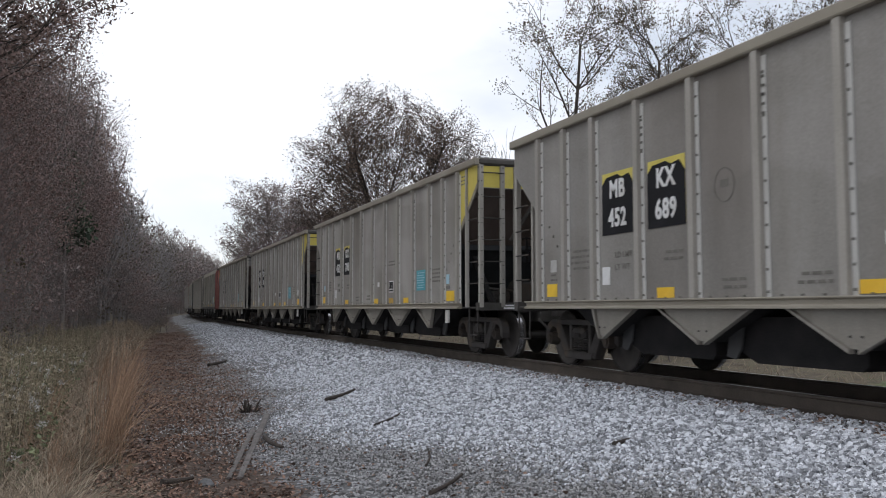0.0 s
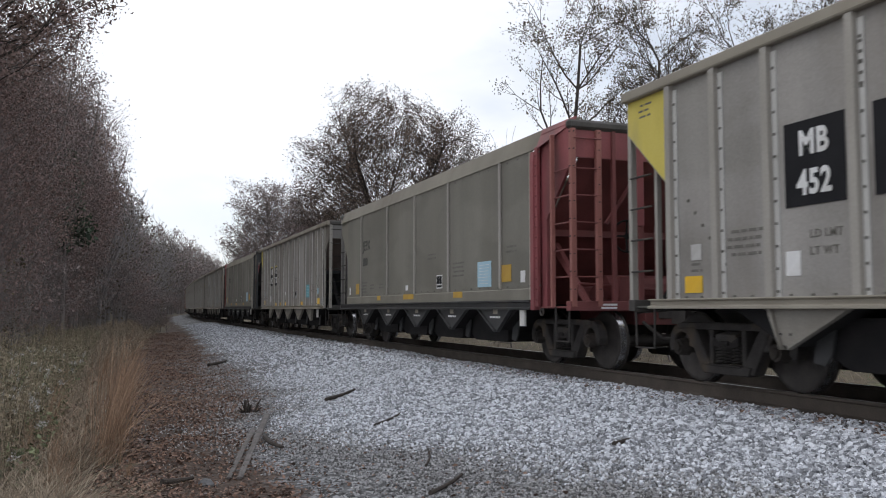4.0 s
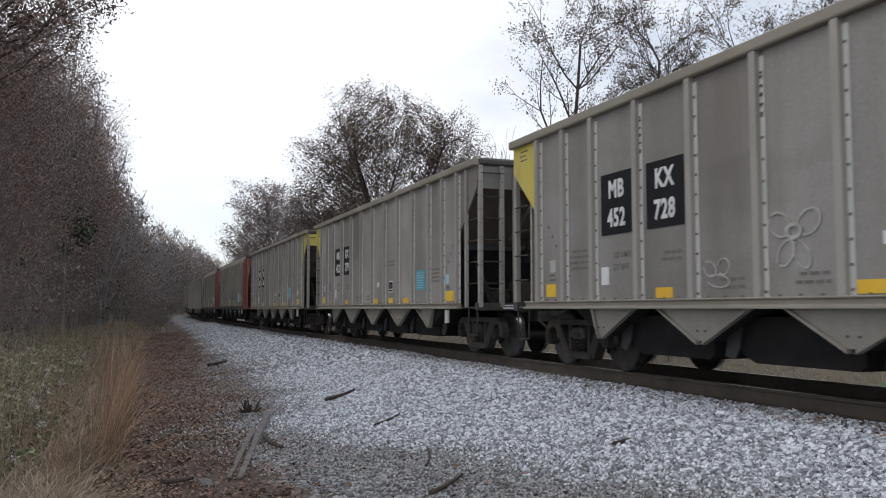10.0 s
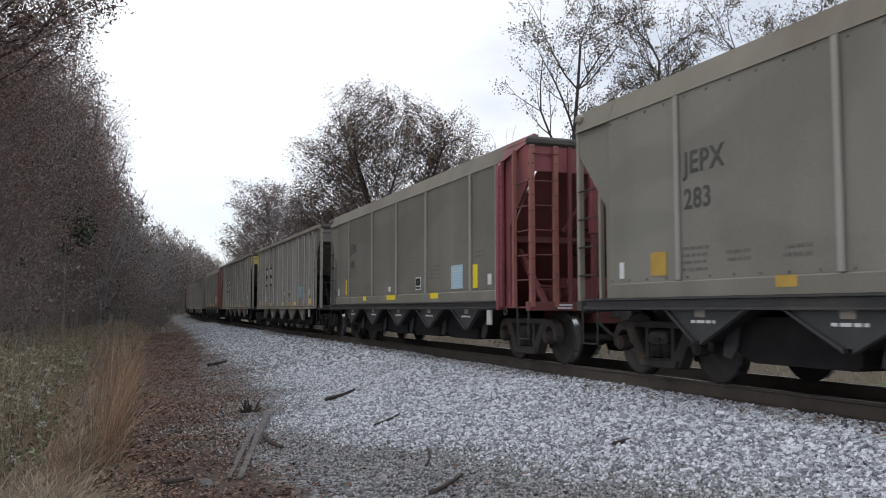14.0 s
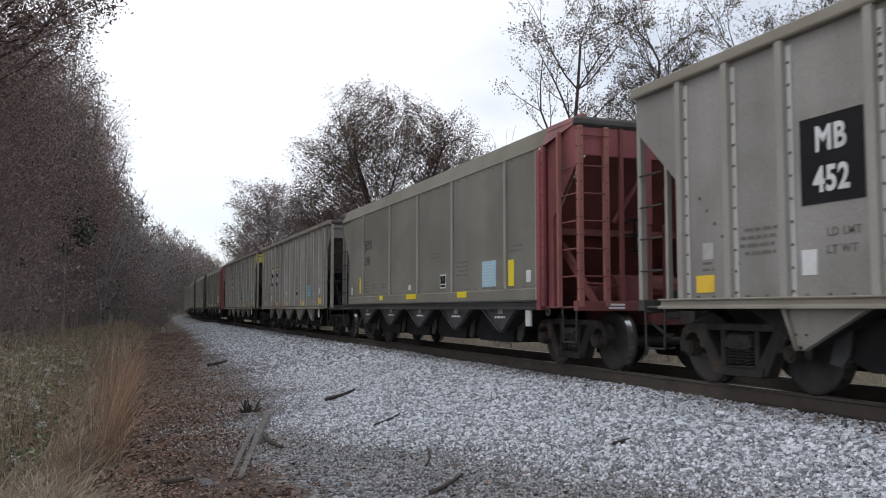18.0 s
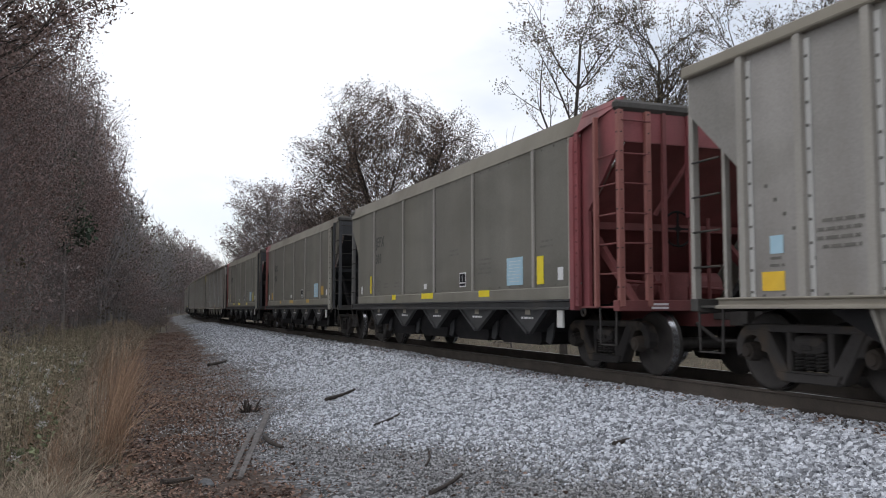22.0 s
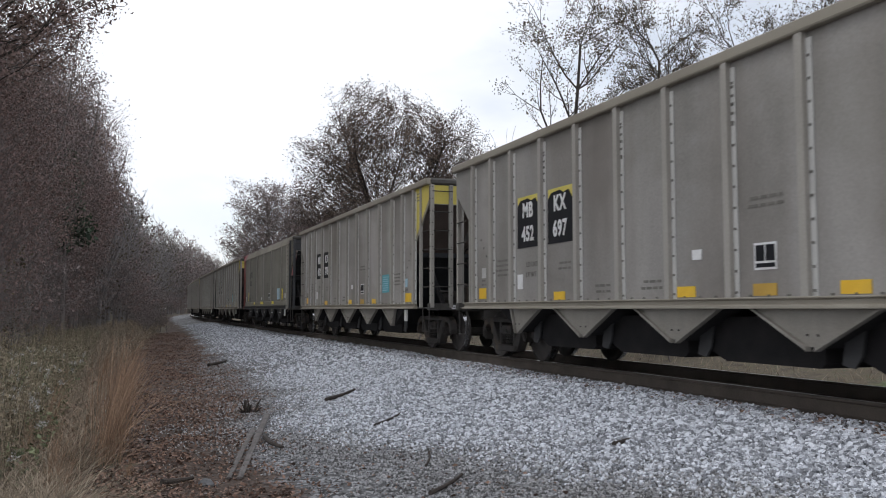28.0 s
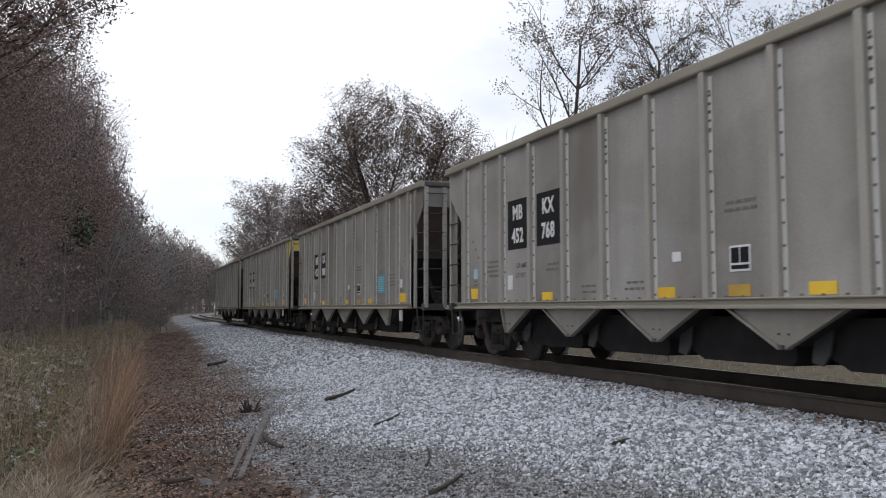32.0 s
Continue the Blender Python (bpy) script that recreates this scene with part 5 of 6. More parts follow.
def fill_crown(rng, points, base, step, sway, leaders=1, top=0.0, reach=0.0, rise=0.0):
    """Grows rising limbs from a trunk, or its leaders, towards points that fill the crown; nodes and their parents."""
    nodes, parent = [np.zeros(3)], [-1]
    z = 0.0
    drift = rng.normal(0, sway, 2)
    while z < base:
        z += step
        last = nodes[-1]
        nodes.append(np.array((last[0] + drift[0] * step + rng.normal(0, 0.03), last[1] + drift[1] * step + rng.normal(0, 0.03), z)))
        parent.append(len(nodes) - 2)
    fork = len(nodes) - 1
    spin = rng.uniform(0, math.tau)
    for k in range(leaders if top else 0):
        a = spin + math.tau * k / leaders + rng.normal(0, 0.3)
        lean = reach * (0.25 if leaders == 1 else rng.uniform(0.4, 0.75)) / (top - base)
        at, last = nodes[fork], fork
        end = top * rng.uniform(0.8, 0.97)
        way = np.array((math.cos(a) * lean * 1.5, math.sin(a) * lean * 1.5, 1.0))
        while at[2] < end:
            way = way * np.array((0.985, 0.985, 1)) + rng.normal(0, 0.05, 3) * np.array((1, 1, 0))
            at = at + way / np.linalg.norm(way) * step
            nodes.append(at)
            parent.append(last)
            last = len(nodes) - 1

    def cost(p, q):
        """Distance from points to nodes, and the same with nodes that lie too high counted as further away."""
        v = p[:, None] - q[None]
        d = np.linalg.norm(v, axis=2)
        if not rise:
            return d, d
        flat = np.hypot(v[:, :, 0], v[:, :, 1])
        return d, d + 1.6 * np.maximum(0, rise * flat - v[:, :, 2])

    pts = points
    d, c = cost(pts, np.array(nodes))
    near = c.argmin(1)
    best = c.min(1)
    dist = d[np.arange(len(pts)), near]
    age = np.zeros(len(pts))
    lift = np.array((0, 0, 0.22 if rise else 0.0))
    for _ in range(260):
        if len(pts) == 0:
            break
        arr = np.array(nodes)
        pull = np.zeros_like(arr)
        vec = pts - arr[near]
        np.add.at(pull, near, vec / (np.linalg.norm(vec, axis=1, keepdims=True) + 1e-9))
        active = np.unique(near)
        fresh = []
        for k in active:
            g = pull[k]
            ln = np.linalg.norm(g)
            g = g / (ln + 1e-6) + lift + rng.normal(0, 0.1, 3)
            fresh.append(arr[k] + g / np.linalg.norm(g) * step)
            nodes.append(fresh[-1])
            parent.append(int(k))
        fresh = np.array(fresh)
        d, c = cost(pts, fresh)
        pick = c.argmin(1)
        row = np.arange(len(pts))
        better = c[row, pick] < best
        near = np.where(better, len(arr) + pick, near)
        best = np.where(better, c[row, pick], best)
        dist = np.where(better, d[row, pick], dist)
        age = np.where(better, 0, age + 1)
        live = (dist > step * 1.15) & (age < 5)
        pts, near, dist, age, best = pts[live], near[live], dist[live], age[live], best[live]
    return np.array(nodes), np.array(parent)


def stem_skin(nodes, parent, radius, least):
    """One joined skin over the thicker nodes of a stem and its limbs."""
    keep = [k for k in range(len(nodes)) if radius[k] > least or k == 0]
    place_of = {k: i for i, k in enumerate(keep)}
    ang = np.arange(5) * math.tau / 5
    v = np.concatenate([nodes[k] + radius[k] * np.stack([np.cos(ang), np.sin(ang), 0 * ang], 1) for k in keep])
    f = []
    for k in keep[1:]:
        a, b = 5 * place_of[int(parent[k])], 5 * place_of[k]
        f += [(a + j, a + (j + 1) % 5, b + (j + 1) % 5, b + j) for j in range(5)]
    return v, np.array(f)


def make_full_tree(name, seed, height, width, base, count, step, trunk_r, leaves, leaf_size, bark, leaf_mat, label, scatter=0.16, tip=0.013, shape=1.0, sway=0.03, hollow=0.35, per=9, leaders=1, rise=0.0, skin=False):
    """A tree whose branches fill a rounded crown; base: where the crown begins."""
    rng = np.random.default_rng(seed)
    u = rng.normal(0, 1, (count, 3))
    u /= np.linalg.norm(u, axis=1, keepdims=True)
    r = (hollow + (1 - hollow) * rng.random(count)) ** 0.6
    lump = 1 + 0.16 * np.sin(u[:, 0] * 5 + seed) * np.sin(u[:, 1] * 4.3 + 2 * seed) + 0.1 * np.sin(u[:, 2] * 9 + seed)
    pts = u * (r * lump)[:, None]
    pts[:, :2] *= (1 - 0.35 * shape * pts[:, 2:3]) * width / 2
    pts[:, 2] = base + (height - base) * (0.5 + 0.5 * pts[:, 2])
    nodes, parent = fill_crown(rng, pts, base * 0.9, step, sway, leaders, height if rise else 0.0, width / 2, rise)
    n = len(nodes)
    load = np.zeros(n)
    kids = np.bincount(parent[1:], minlength=n)
    for k in range(n - 1, 0, -1):
        if kids[k] == 0:
            load[k] = 1.0
        load[parent[k]] += load[k]
    power = math.log(max(load[0], 2)) / math.log(trunk_r / tip)
    radius = tip * np.maximum(load, 1) ** (1 / power)
    flare = np.where(nodes[:, 2] < 0.6, 1.25, 1.0)
    rows = np.array([(*nodes[parent[k]], *nodes[k], radius[k] * 0.5 + radius[k] * 0.5 * flare[parent[k]], radius[k], 0) for k in range(1, n)])
    tree = tagged(new(name), label, "tree")
    big = rows[:, 7] > tip * 2.6
    v1, f1 = stem_skin(nodes, parent, radius, tip * 2.6) if skin else tubes(rows[big], 6)
    v2, f2 = tubes(rows[~big], 3)
    put("trunk", numpy_mesh("trunk", v1, f1, bark), tree)
    crown = put("crown", numpy_mesh("crown", v2, f2, bark), tree, None, "fine bare twigs")
    if leaves:
        thin = np.flatnonzero(~big)
        pick = np.repeat(rows[rng.choice(thin, max(1, leaves // per)), 3:6], per, 0)
        at = pick + rng.normal(0, scatter, pick.shape)
        v, f = leaf_cards(rng, at, leaf_size)
        put("leaves", numpy_mesh("leaves", v, f, leaf_mat), crown, None, "withered autumn leaves")
    return tree


def make_cedar(name, seed, height, label):
    rng = np.random.default_rng(seed)
    tree = tagged(new(name), label, "tree")
    segs = [(0, 0, z * height, 0, 0, (z + 0.1) * height, 0.12 * (1 - z), 0.12 * (0.9 - z), 0) for z in np.arange(0, 1, 0.1)]
    at = []
    for k in range(110):
        z = rng.uniform(0.48, 0.98)
        a = rng.uniform(0, math.tau)
        reach = (1 - z) * height * 0.24 * rng.uniform(0.6, 1.1) + 0.15
        tip = np.array((math.cos(a) * reach, math.sin(a) * reach, z * height + 0.25 * reach))
        segs.append((0, 0, z * height, *tip, 0.03, 0.008, 1))
        n = int(40 * reach) + 12
        at.append(tip * rng.uniform(0.25, 1.05, (n, 1)) * np.array((1, 1, 0)) + np.array((0, 0, z * height)) + np.stack([np.zeros(n), np.zeros(n), rng.uniform(0, 0.3, n) * reach], 1) + rng.normal(0, 0.12, (n, 3)))
    v, f = tubes(np.array(segs), 5)
    put("trunk", numpy_mesh("trunk", v, f, BARK), tree)
    v, f = leaf_cards(rng, np.concatenate(at), 0.13)
    put("crown", numpy_mesh("crown", v, f, NEEDLES), tree)
    return tree


PLACED = []


def place(template, x, y, scale=1.0, turn=0.0, group="", sink=0.1, label=""):
    """A copy of a tree on the ground; the template itself is used first."""
    m = pose(x, y, float(ground_z(x, y)) - sink, 0, 0, turn)
    if template.name in PLACED:
        ob = copy_thing(template, m)
    else:
        PLACED.append(template.name)
        ob = template
        ob.matrix_basis = m
    ob.scale = (scale, scale, scale)
    tagged(ob, label, "", group)
    return ob


rnd = random.Random(5)
oak = make_full_tree("oak_tree", 11, 20.0, 16.4, 4.5, 4200, 0.4, 0.42, 84000, 0.074, BARK_BACKLIT, LEAF_OAK, "broad oak with thinning brown autumn leaves", 0.3, 0.014, -0.15, hollow=0.25, per=18, leaders=5, rise=0.45)
oak_b = make_full_tree("oak_tree", 14, 17.5, 12.4, 2.0, 2600, 0.45, 0.36, 52000, 0.09, BARK, LEAF_BROWN, "broad oak with dense brown autumn leaves", 0.32, 0.016, -0.3, hollow=0.1, per=15, leaders=4, rise=0.45)
overhang = make_full_tree("edge_tree", 17, 16.5, 10.5, 6.5, 1900, 0.35, 0.24, 80000, 0.048, BARK_BACKLIT, LEAF_RUST, "near woodland tree with rust-brown leaf clusters", 0.2, 0.009, -0.3, hollow=0.1, per=24, leaders=3, rise=0.3)
tall_a = make_full_tree("forest_tree", 21, 18.0, 7.4, 3.5, 1300, 0.4, 0.2, 17000, 0.062, BARK, LEAF_BROWN, "tall forest tree with sparse brown leaves", 0.3, 0.011, -0.15, hollow=0.15, per=22, leaders=2, rise=0.5)
tall_b = make_full_tree("forest_tree", 22, 16.5, 6.6, 2.5, 1200, 0.4, 0.18, 16500, 0.062, BARK, LEAF_RUST, "tall forest tree with rust-red leaves", 0.3, 0.011, -0.15, hollow=0.15, per=22, leaders=1, rise=0.5)
sparse = make_tree("slender_tree", 31, 17.0, 7.6, 0.17, 3, (13, 8, 6), 0.72, 11000, 0.05, BARK_BACKLIT, LEAF_OLIVE, "slender tree with few clinging leaves", 0.17, 5, first=0.28, up=0.22, jitter=0.15, shrink=0.42, boost=1.1)
spare_b = make_tree("slender_tree", 36, 18.0, 7.4, 0.2, 3, (15, 8, 6), 0.66, 9500, 0.05, BARK_BACKLIT, LEAF_OLIVE, "tall slender tree, almost bare, darkened as if backlit", 0.17, 5, first=0.2, up=0.3, jitter=0.15, shrink=0.45, boost=1.15)
bare = make_full_tree("bare_tree", 41, 12.5, 4.2, 3.0, 300, 0.4, 0.09, 0, 0.1, BARK_PALE_HAZED, LEAF_OLIVE, "bare grey tree without leaves", 0.1, 0.01, 0.2, leaders=2, rise=1.4)
far_tree = make_full_tree("far_tree", 51, 14.5, 8.0, 2.0, 420, 0.65, 0.22, 2400, 0.16, BARK, LEAF_BROWN, "distant brown woodland tree", 0.35, 0.02, 0.3, leaders=3, rise=0.6)
far_bare = make_full_tree("far_tree", 52, 14.0, 6.6, 2.0, 460, 0.6, 0.2, 260, 0.14, BARK_PALE_HAZED, LEAF_OLIVE, "distant bare woodland tree, greyed as if by haze", 0.35, 0.018, 0.3, leaders=2, rise=0.9)
sapling = make_full_tree("sapling", 53, 6.5, 2.0, 1.2, 110, 0.3, 0.04, 160, 0.06, BARK, LEAF_BROWN, "thin grey sapling with few leaves", 0.12, 0.008, 0.3, leaders=1, rise=0.8, skin=True)
shrub = make_tree("shrub", 61, 4.2, 3.6, 0.05, 3, (12, 6, 4), 0.9, 1100, 0.06, BARK, LEAF_BROWN, "tangled brown undergrowth shrub", 0.12, 3, first=0.02, up=0.2, shrink=0.62)
shrub_b = make_tree("shrub", 62, 3.4, 3.4, 0.045, 3, (12, 6, 4), 1.0, 350, 0.06, BARK, LEAF_OLIVE, "tangled bare undergrowth shrub", 0.12, 3, first=0.02, up=0.25, shrink=0.62)
red_shrub = make_tree("shrub", 63, 4.6, 3.8, 0.05, 3, (12, 6, 4), 0.9, 1500, 0.06, BARK, LEAF_RUST, "rust-brown thicket of leafy saplings", 0.14, 3, first=0.02, up=0.22, shrink=0.6)
cedar = make_cedar("cedar_tree", 71, 8.2, "small dark green cedar among bare trees")

# left woods along the track
W = "trees of the woods beside the track"
for row, (q, start, stop) in enumerate(((-11.5, 29, 84), (-13.4, 36, 84), (-15.6, 46, 84), (-18.5, 62, 84))):
    y = start
    while y < stop:
        t = rnd.choice((tall_a, tall_b, tall_a, bare, spare_b) if row else (tall_a, tall_b, tall_b, tall_a))
        tall = min(19.0, 0.295 * y + 2.2) * rnd.uniform(0.86, 1.06)
        place(t, float(track_x(y)) + q + rnd.uniform(-0.7, 0.4), y, tall / 17.5, rnd.uniform(0, 360), W)
        y += rnd.uniform(3.6, 6.0)
for q in (-9.8, -12.5, -16, -20, -25):
    y = 84
    while y < 280:
        place(rnd.choice((far_bare, far_bare, far_bare, far_tree)), float(track_x(y)) + q + rnd.uniform(-1.2, 0.8), y, rnd.uniform(0.95, 1.3) * (1 + (y - 84) * 0.0022), rnd.uniform(0, 360), W)
        y += rnd.uniform(6, 9.5)
place(cedar, -2.6, 44.5, 1.15, 20)
place(cedar, -3.6, 47.0, 1.2, 80)
place(overhang, -4.7, 20.5, 1.0, 10, W)
place(overhang, -4.9, 24.0, 0.95, 140, W)
for k in range(70):
    y = 24 + k * 1.0 + rnd.uniform(-0.5, 0.5)
    place(sapling, float(track_x(y)) - 10.6 - rnd.uniform(0, 4.5), y, rnd.uniform(0.7, 1.25), rnd.uniform(0, 360), "saplings of the woodland edge")
S = "shrubs of the woodland edge"
for k in range(44):
    y = 22 + k * 1.9 + rnd.uniform(-0.5, 0.5)
    place(rnd.choice((shrub, shrub_b, shrub_b, red_shrub)), float(track_x(y)) - 10.4 - rnd.uniform(0, 3.6), y, rnd.uniform(0.5, 0.9), rnd.uniform(0, 360), S)

# woods round the far bend and behind the track
for q in (8.5, 12, 16):
    y = 112
    while y < 290:
        place(rnd.choice((far_bare, far_bare, far_bare, far_tree)), float(track_x(y)) + q + rnd.uniform(-1, 2.5), y, rnd.uniform(0.65, 0.9), rnd.uniform(0, 360), W)
        y += rnd.uniform(7, 11)
for q in (-10, -14.5, 9):
    y = 285
    while y < 440:
        place(rnd.choice((far_bare, far_bare, far_bare, far_tree)), float(track_x(y)) + q + rnd.uniform(-1.5, 1), y, rnd.uniform(1.6, 1.95), rnd.uniform(0, 360), W)
        y += rnd.uniform(8, 12)
for k in range(34):
    y = 58 + k * 2.6 + rnd.uniform(-0.8, 0.8)
    place(rnd.choice((shrub, shrub_b)), float(track_x(y)) + float(ballast_toe(y)) - rnd.uniform(1.4, 3.4), y, rnd.uniform(0.3, 0.55), rnd.uniform(0, 360), S)
for k in range(40):
    y = 86 + k * 7.5
    place(rnd.choice((shrub, red_shrub, shrub_b)), float(track_x(y)) - 8.2 - rnd.uniform(0, 1.5), y, rnd.uniform(1.2, 1.9), rnd.uniform(0, 360), S)
B = "trees behind the track"
place(oak, 20.6, 68.0, 1.0, 40, B)
place(oak_b, 16.6, 100.0, 1.0, 170, B)
place(oak_b, 21.5, 98.0, 0.85, 250, B)
for x, y, k, t in ((17.0, 88.0, 0.5, far_tree), (19.5, 84.0, 0.45, far_tree), (22.5, 80.0, 0.45, far_tree), (25.5, 76.0, 0.72, far_tree), (30.2, 80.0, 1.2, far_tree), (15.5, 95.0, 0.6, far_tree), (16.0, 90.0, 0.7, far_tree), (18.2, 92.0, 0.75, far_tree), (20.5, 88.0, 0.7, far_bare), (23.5, 84.0, 0.66, far_tree), (17.8, 84.0, 0.55, far_tree), (21.5, 78.0, 0.55, far_tree), (26.0, 70.0, 0.6, far_tree), (30.0, 74.0, 0.8, far_tree),
                   (27.0, 64.0, 1.4, bare), (29.0, 66.5, 1.36, bare), (25.8, 62.0, 1.34, bare),
                   (17.15, 31.5, 1.0, sparse), (22.4, 31.5, 1.0, spare_b), (23.6, 32.8, 0.95, spare_b), (19.9, 31.0, 0.68, sparse), (44.0, 36.0, 0.9, bare), (36.0, 33.0, 0.8, bare), (40.0, 33.5, 0.75, bare), (46.0, 40.0, 0.8, far_bare), (52.0, 48.0, 0.9, far_bare), (58.0, 50.0, 0.9, far_bare), (50.0, 40.0, 0.85, far_bare), (60.0, 58.0, 1.0, far_bare), (27.2, 31.8, 1.02, spare_b), (30.4, 33.0, 1.0, sparse), (33.5, 34.0, 1.05, spare_b), (38.0, 30.0, 1.0, sparse)):
    place(t, x, y, k, rnd.uniform(0, 360), B)
for k in range(26):
    y = 26 + k * 4.0
    place(rnd.choice((shrub, shrub_b, red_shrub)), 15.5 + rnd.uniform(0, 5) + 0.03 * y, y, rnd.uniform(0.8, 1.3), rnd.uniform(0, 360), "shrubs behind the track")

for k in range(14):
    place(rnd.choice((shrub_b, shrub)), 34 + 1.7 * k + rnd.uniform(-1, 1), 33 + 1.5 * k + rnd.uniform(-2, 2), rnd.uniform(1.0, 1.5), rnd.uniform(0, 360), "shrubs behind the track")

# ---- grass, weeds and leaves ----
def blades(rng, at, height, width, lean, curl=0.5, segments=3):
    """Curved tapering blades; at (n, 3)."""
    n = len(at)
    a = rng.uniform(0, math.tau, n)
    h = height * rng.uniform(0.55, 1.1, n)
    ln = lean * rng.uniform(0.2, 1.3, n)
    d = np.stack([np.cos(a), np.sin(a), np.zeros(n)], 1)
    sd = np.stack([-np.sin(a), np.cos(a), np.zeros(n)], 1)
    b2 = rng.uniform(0, math.tau, n)
    sd = sd * np.cos(b2)[:, None] + d * np.sin(b2)[:, None]
    rows = []
    for i in range(segments + 1):
        t = i / segments
        c = at + d * (h * ln * (t + curl * t * t))[:, None] + np.array((0, 0, 1.0)) * (h * (t - 0.18 * ln * t * t))[:, None]
        w = width * (1 - t) + 0.001
        rows += [c - sd * w, c + sd * w]
    v = np.stack(rows, 1).reshape(-1, 3)
    base = np.arange(n)[:, None] * (2 * segments + 2)
    f = np.concatenate([np.concatenate([base + 2 * i, base + 2 * i + 1, base + 2 * i + 3, base + 2 * i + 2], 1) for i in range(segments)])
    return v, f


rng = np.random.default_rng(3)


def on_ground(x, y, lift=0.0):
    return np.stack([x, y, ground_z(x, y) + lift], 1)


def scatter(n, q0, q1, y0, y1, power=1.0):
    y = y0 + (y1 - y0) * rng.random(n) ** power
    return track_x(y) + rng.uniform(q0, q1, n), y


# tall broomsedge clumps
tuft_forms = []
for k in range(3):
    n = 75
    r = np.abs(rng.normal(0, 0.12, n))
    a = rng.uniform(0, math.tau, n)
    v1, f1 = blades(rng, np.stack([r * np.cos(a), r * np.sin(a), np.zeros(n)], 1), 1.15, 0.003, 0.13, 1.2, 6)
    v2, f2 = blades(rng, np.stack([r * np.cos(a), r * np.sin(a), np.zeros(n)], 1)[:24], 0.75, 0.003, 0.7, 1.3, 6)
    v = np.concatenate([v1, v2])
    v[:, 0] += 0.2 * np.maximum(v[:, 2], 0) ** 1.6     # all bent one way
    tuft_forms.append(numpy_mesh("grass_tuft", v, np.concatenate([f1, f2 + len(v1)]), STRAW))
for x, y, s in ((-0.12, 10.2, 1.05), (-0.1, 11.3, 1.2), (-0.06, 12.6, 1.15), (0.0, 14.6, 1.05), (0.05, 18.0, 1.0), (-0.85, 12.2, 0.7), (-0.62, 9.3, 0.6), (-0.5, 8.3, 0.5), (0.1, 9.2, 0.22), (-1.0, 15.0, 0.7), (-0.95, 10.3, 0.5), (-0.35, 20.5, 0.9)):
    ob = tagged(new("grass_tuft", rnd.choice(tuft_forms)), "tall tuft of dry orange grass", "grass", "tufts of dry grass")
    ob.matrix_basis = pose(x, y, float(ground_z(x, y)) - 0.02, rnd.uniform(-4, 4), rnd.uniform(0, 5), rnd.uniform(-35, 35)) @ Matrix.Scale(s, 4)


def brush_points(n, y0, y1, inner, power=1.7):
    y = y0 + (y1 - y0) * rng.random(n) ** power
    x = -inner - rng.random(n) * (0.15 * y + 0.6) + track_x(y) - TRACK_X
    return x, y


x, y = brush_points(40000, 6, 60, 0.3)
k = rng.random(len(x)) < 0.5 + 0.5 * np.sin(x * 4.1 + 1.3 * np.sin(y * 2.2)) * np.sin(y * 1.7 + 0.8 * x)
x, y = x[k], y[k]
v, f = blades(rng, on_ground(x, y, -0.02), 0.5, 0.0036, 0.9, 0.9, 4)
tagged(new("weeds", numpy_mesh("weeds", v, f, WEED)), "tangled dry grey-brown weeds", "weeds", kind="stuff")
x, y = scatter(12000, -10.5, -4.2, 27, 130, 1.3)
k = x - track_x(y) < np.minimum(-8.0 + (y - 25) * 0.06, ballast_toe(y) - 0.2)
v, f = blades(rng, on_ground(x[k], y[k], -0.02), 0.55, 0.009, 0.7, 0.9)
tagged(new("rough_grass", numpy_mesh("rough_grass", v, f, WEED)), "rough dry grass along the foot of the embankment", "grass", kind="stuff")
x, y = brush_points(9000, 9, 26, 0.7, 1.2)
k = np.sin(x * 2.7 + y * 0.8) * np.sin(y * 1.1 - x) > 0.05
v, f = leaf_cards(rng, on_ground(x[k], y[k], rng.uniform(0.02, 0.4, int(k.sum()))), 0.035, 0.3)
tagged(new("briar_leaves", numpy_mesh("briar_leaves", v, f, GREEN_BLADE)), "dull green briar leaves low in the weeds", "undergrowth", kind="stuff")
x, y = brush_points(9000, 15, 60, 1.1, 1.3)
v, f = blades(rng, on_ground(x, y, -0.02), 0.5, 0.01, 0.8)
tagged(new("undergrowth", numpy_mesh("undergrowth", v, f, GREEN_BLADE)), "low green undergrowth in the brush", "undergrowth", kind="stuff")
x, y = brush_points(5200, 16, 30, 1.3, 1.0)
v, f = blades(rng, on_ground(x, y, -0.02), 0.6, 0.014, 0.9)
tagged(new("bramble_patch", numpy_mesh("bramble_patch", v, f, GREEN_BLADE)), "green bramble patch in the dead weeds", "undergrowth", kind="stuff")
x, y = brush_points(250, 8, 26, 0.75, 1.2)
c = on_ground(x, y, 0.0) + np.stack([0 * x, 0 * x, rng.uniform(0.35, 0.7, len(x))], 1)
at = np.repeat(c, 26, 0) + rng.normal(0, 0.022, (len(c) * 26, 3))
v, f = leaf_cards(rng, at, 0.015)
tagged(new("seed_heads", numpy_mesh("seed_heads", v, f, FLUFF)), "white fluffy seed heads on dead weeds", "weeds", kind="stuff")
x, y = brush_points(2400, 8.5, 45, 0.9, 1.3)
root = on_ground(x, y, -0.02)
lean = rng.normal(0, 0.16, (len(x), 2))
high = rng.uniform(0.5, 1.15, len(x))
tip = root + np.stack([lean[:, 0] * high, lean[:, 1] * high, high], 1)
v, f = tubes(np.concatenate([root, tip, np.full((len(x), 1), 0.0045), np.full((len(x), 1), 0.002), np.zeros((len(x), 1))], 1), 3)
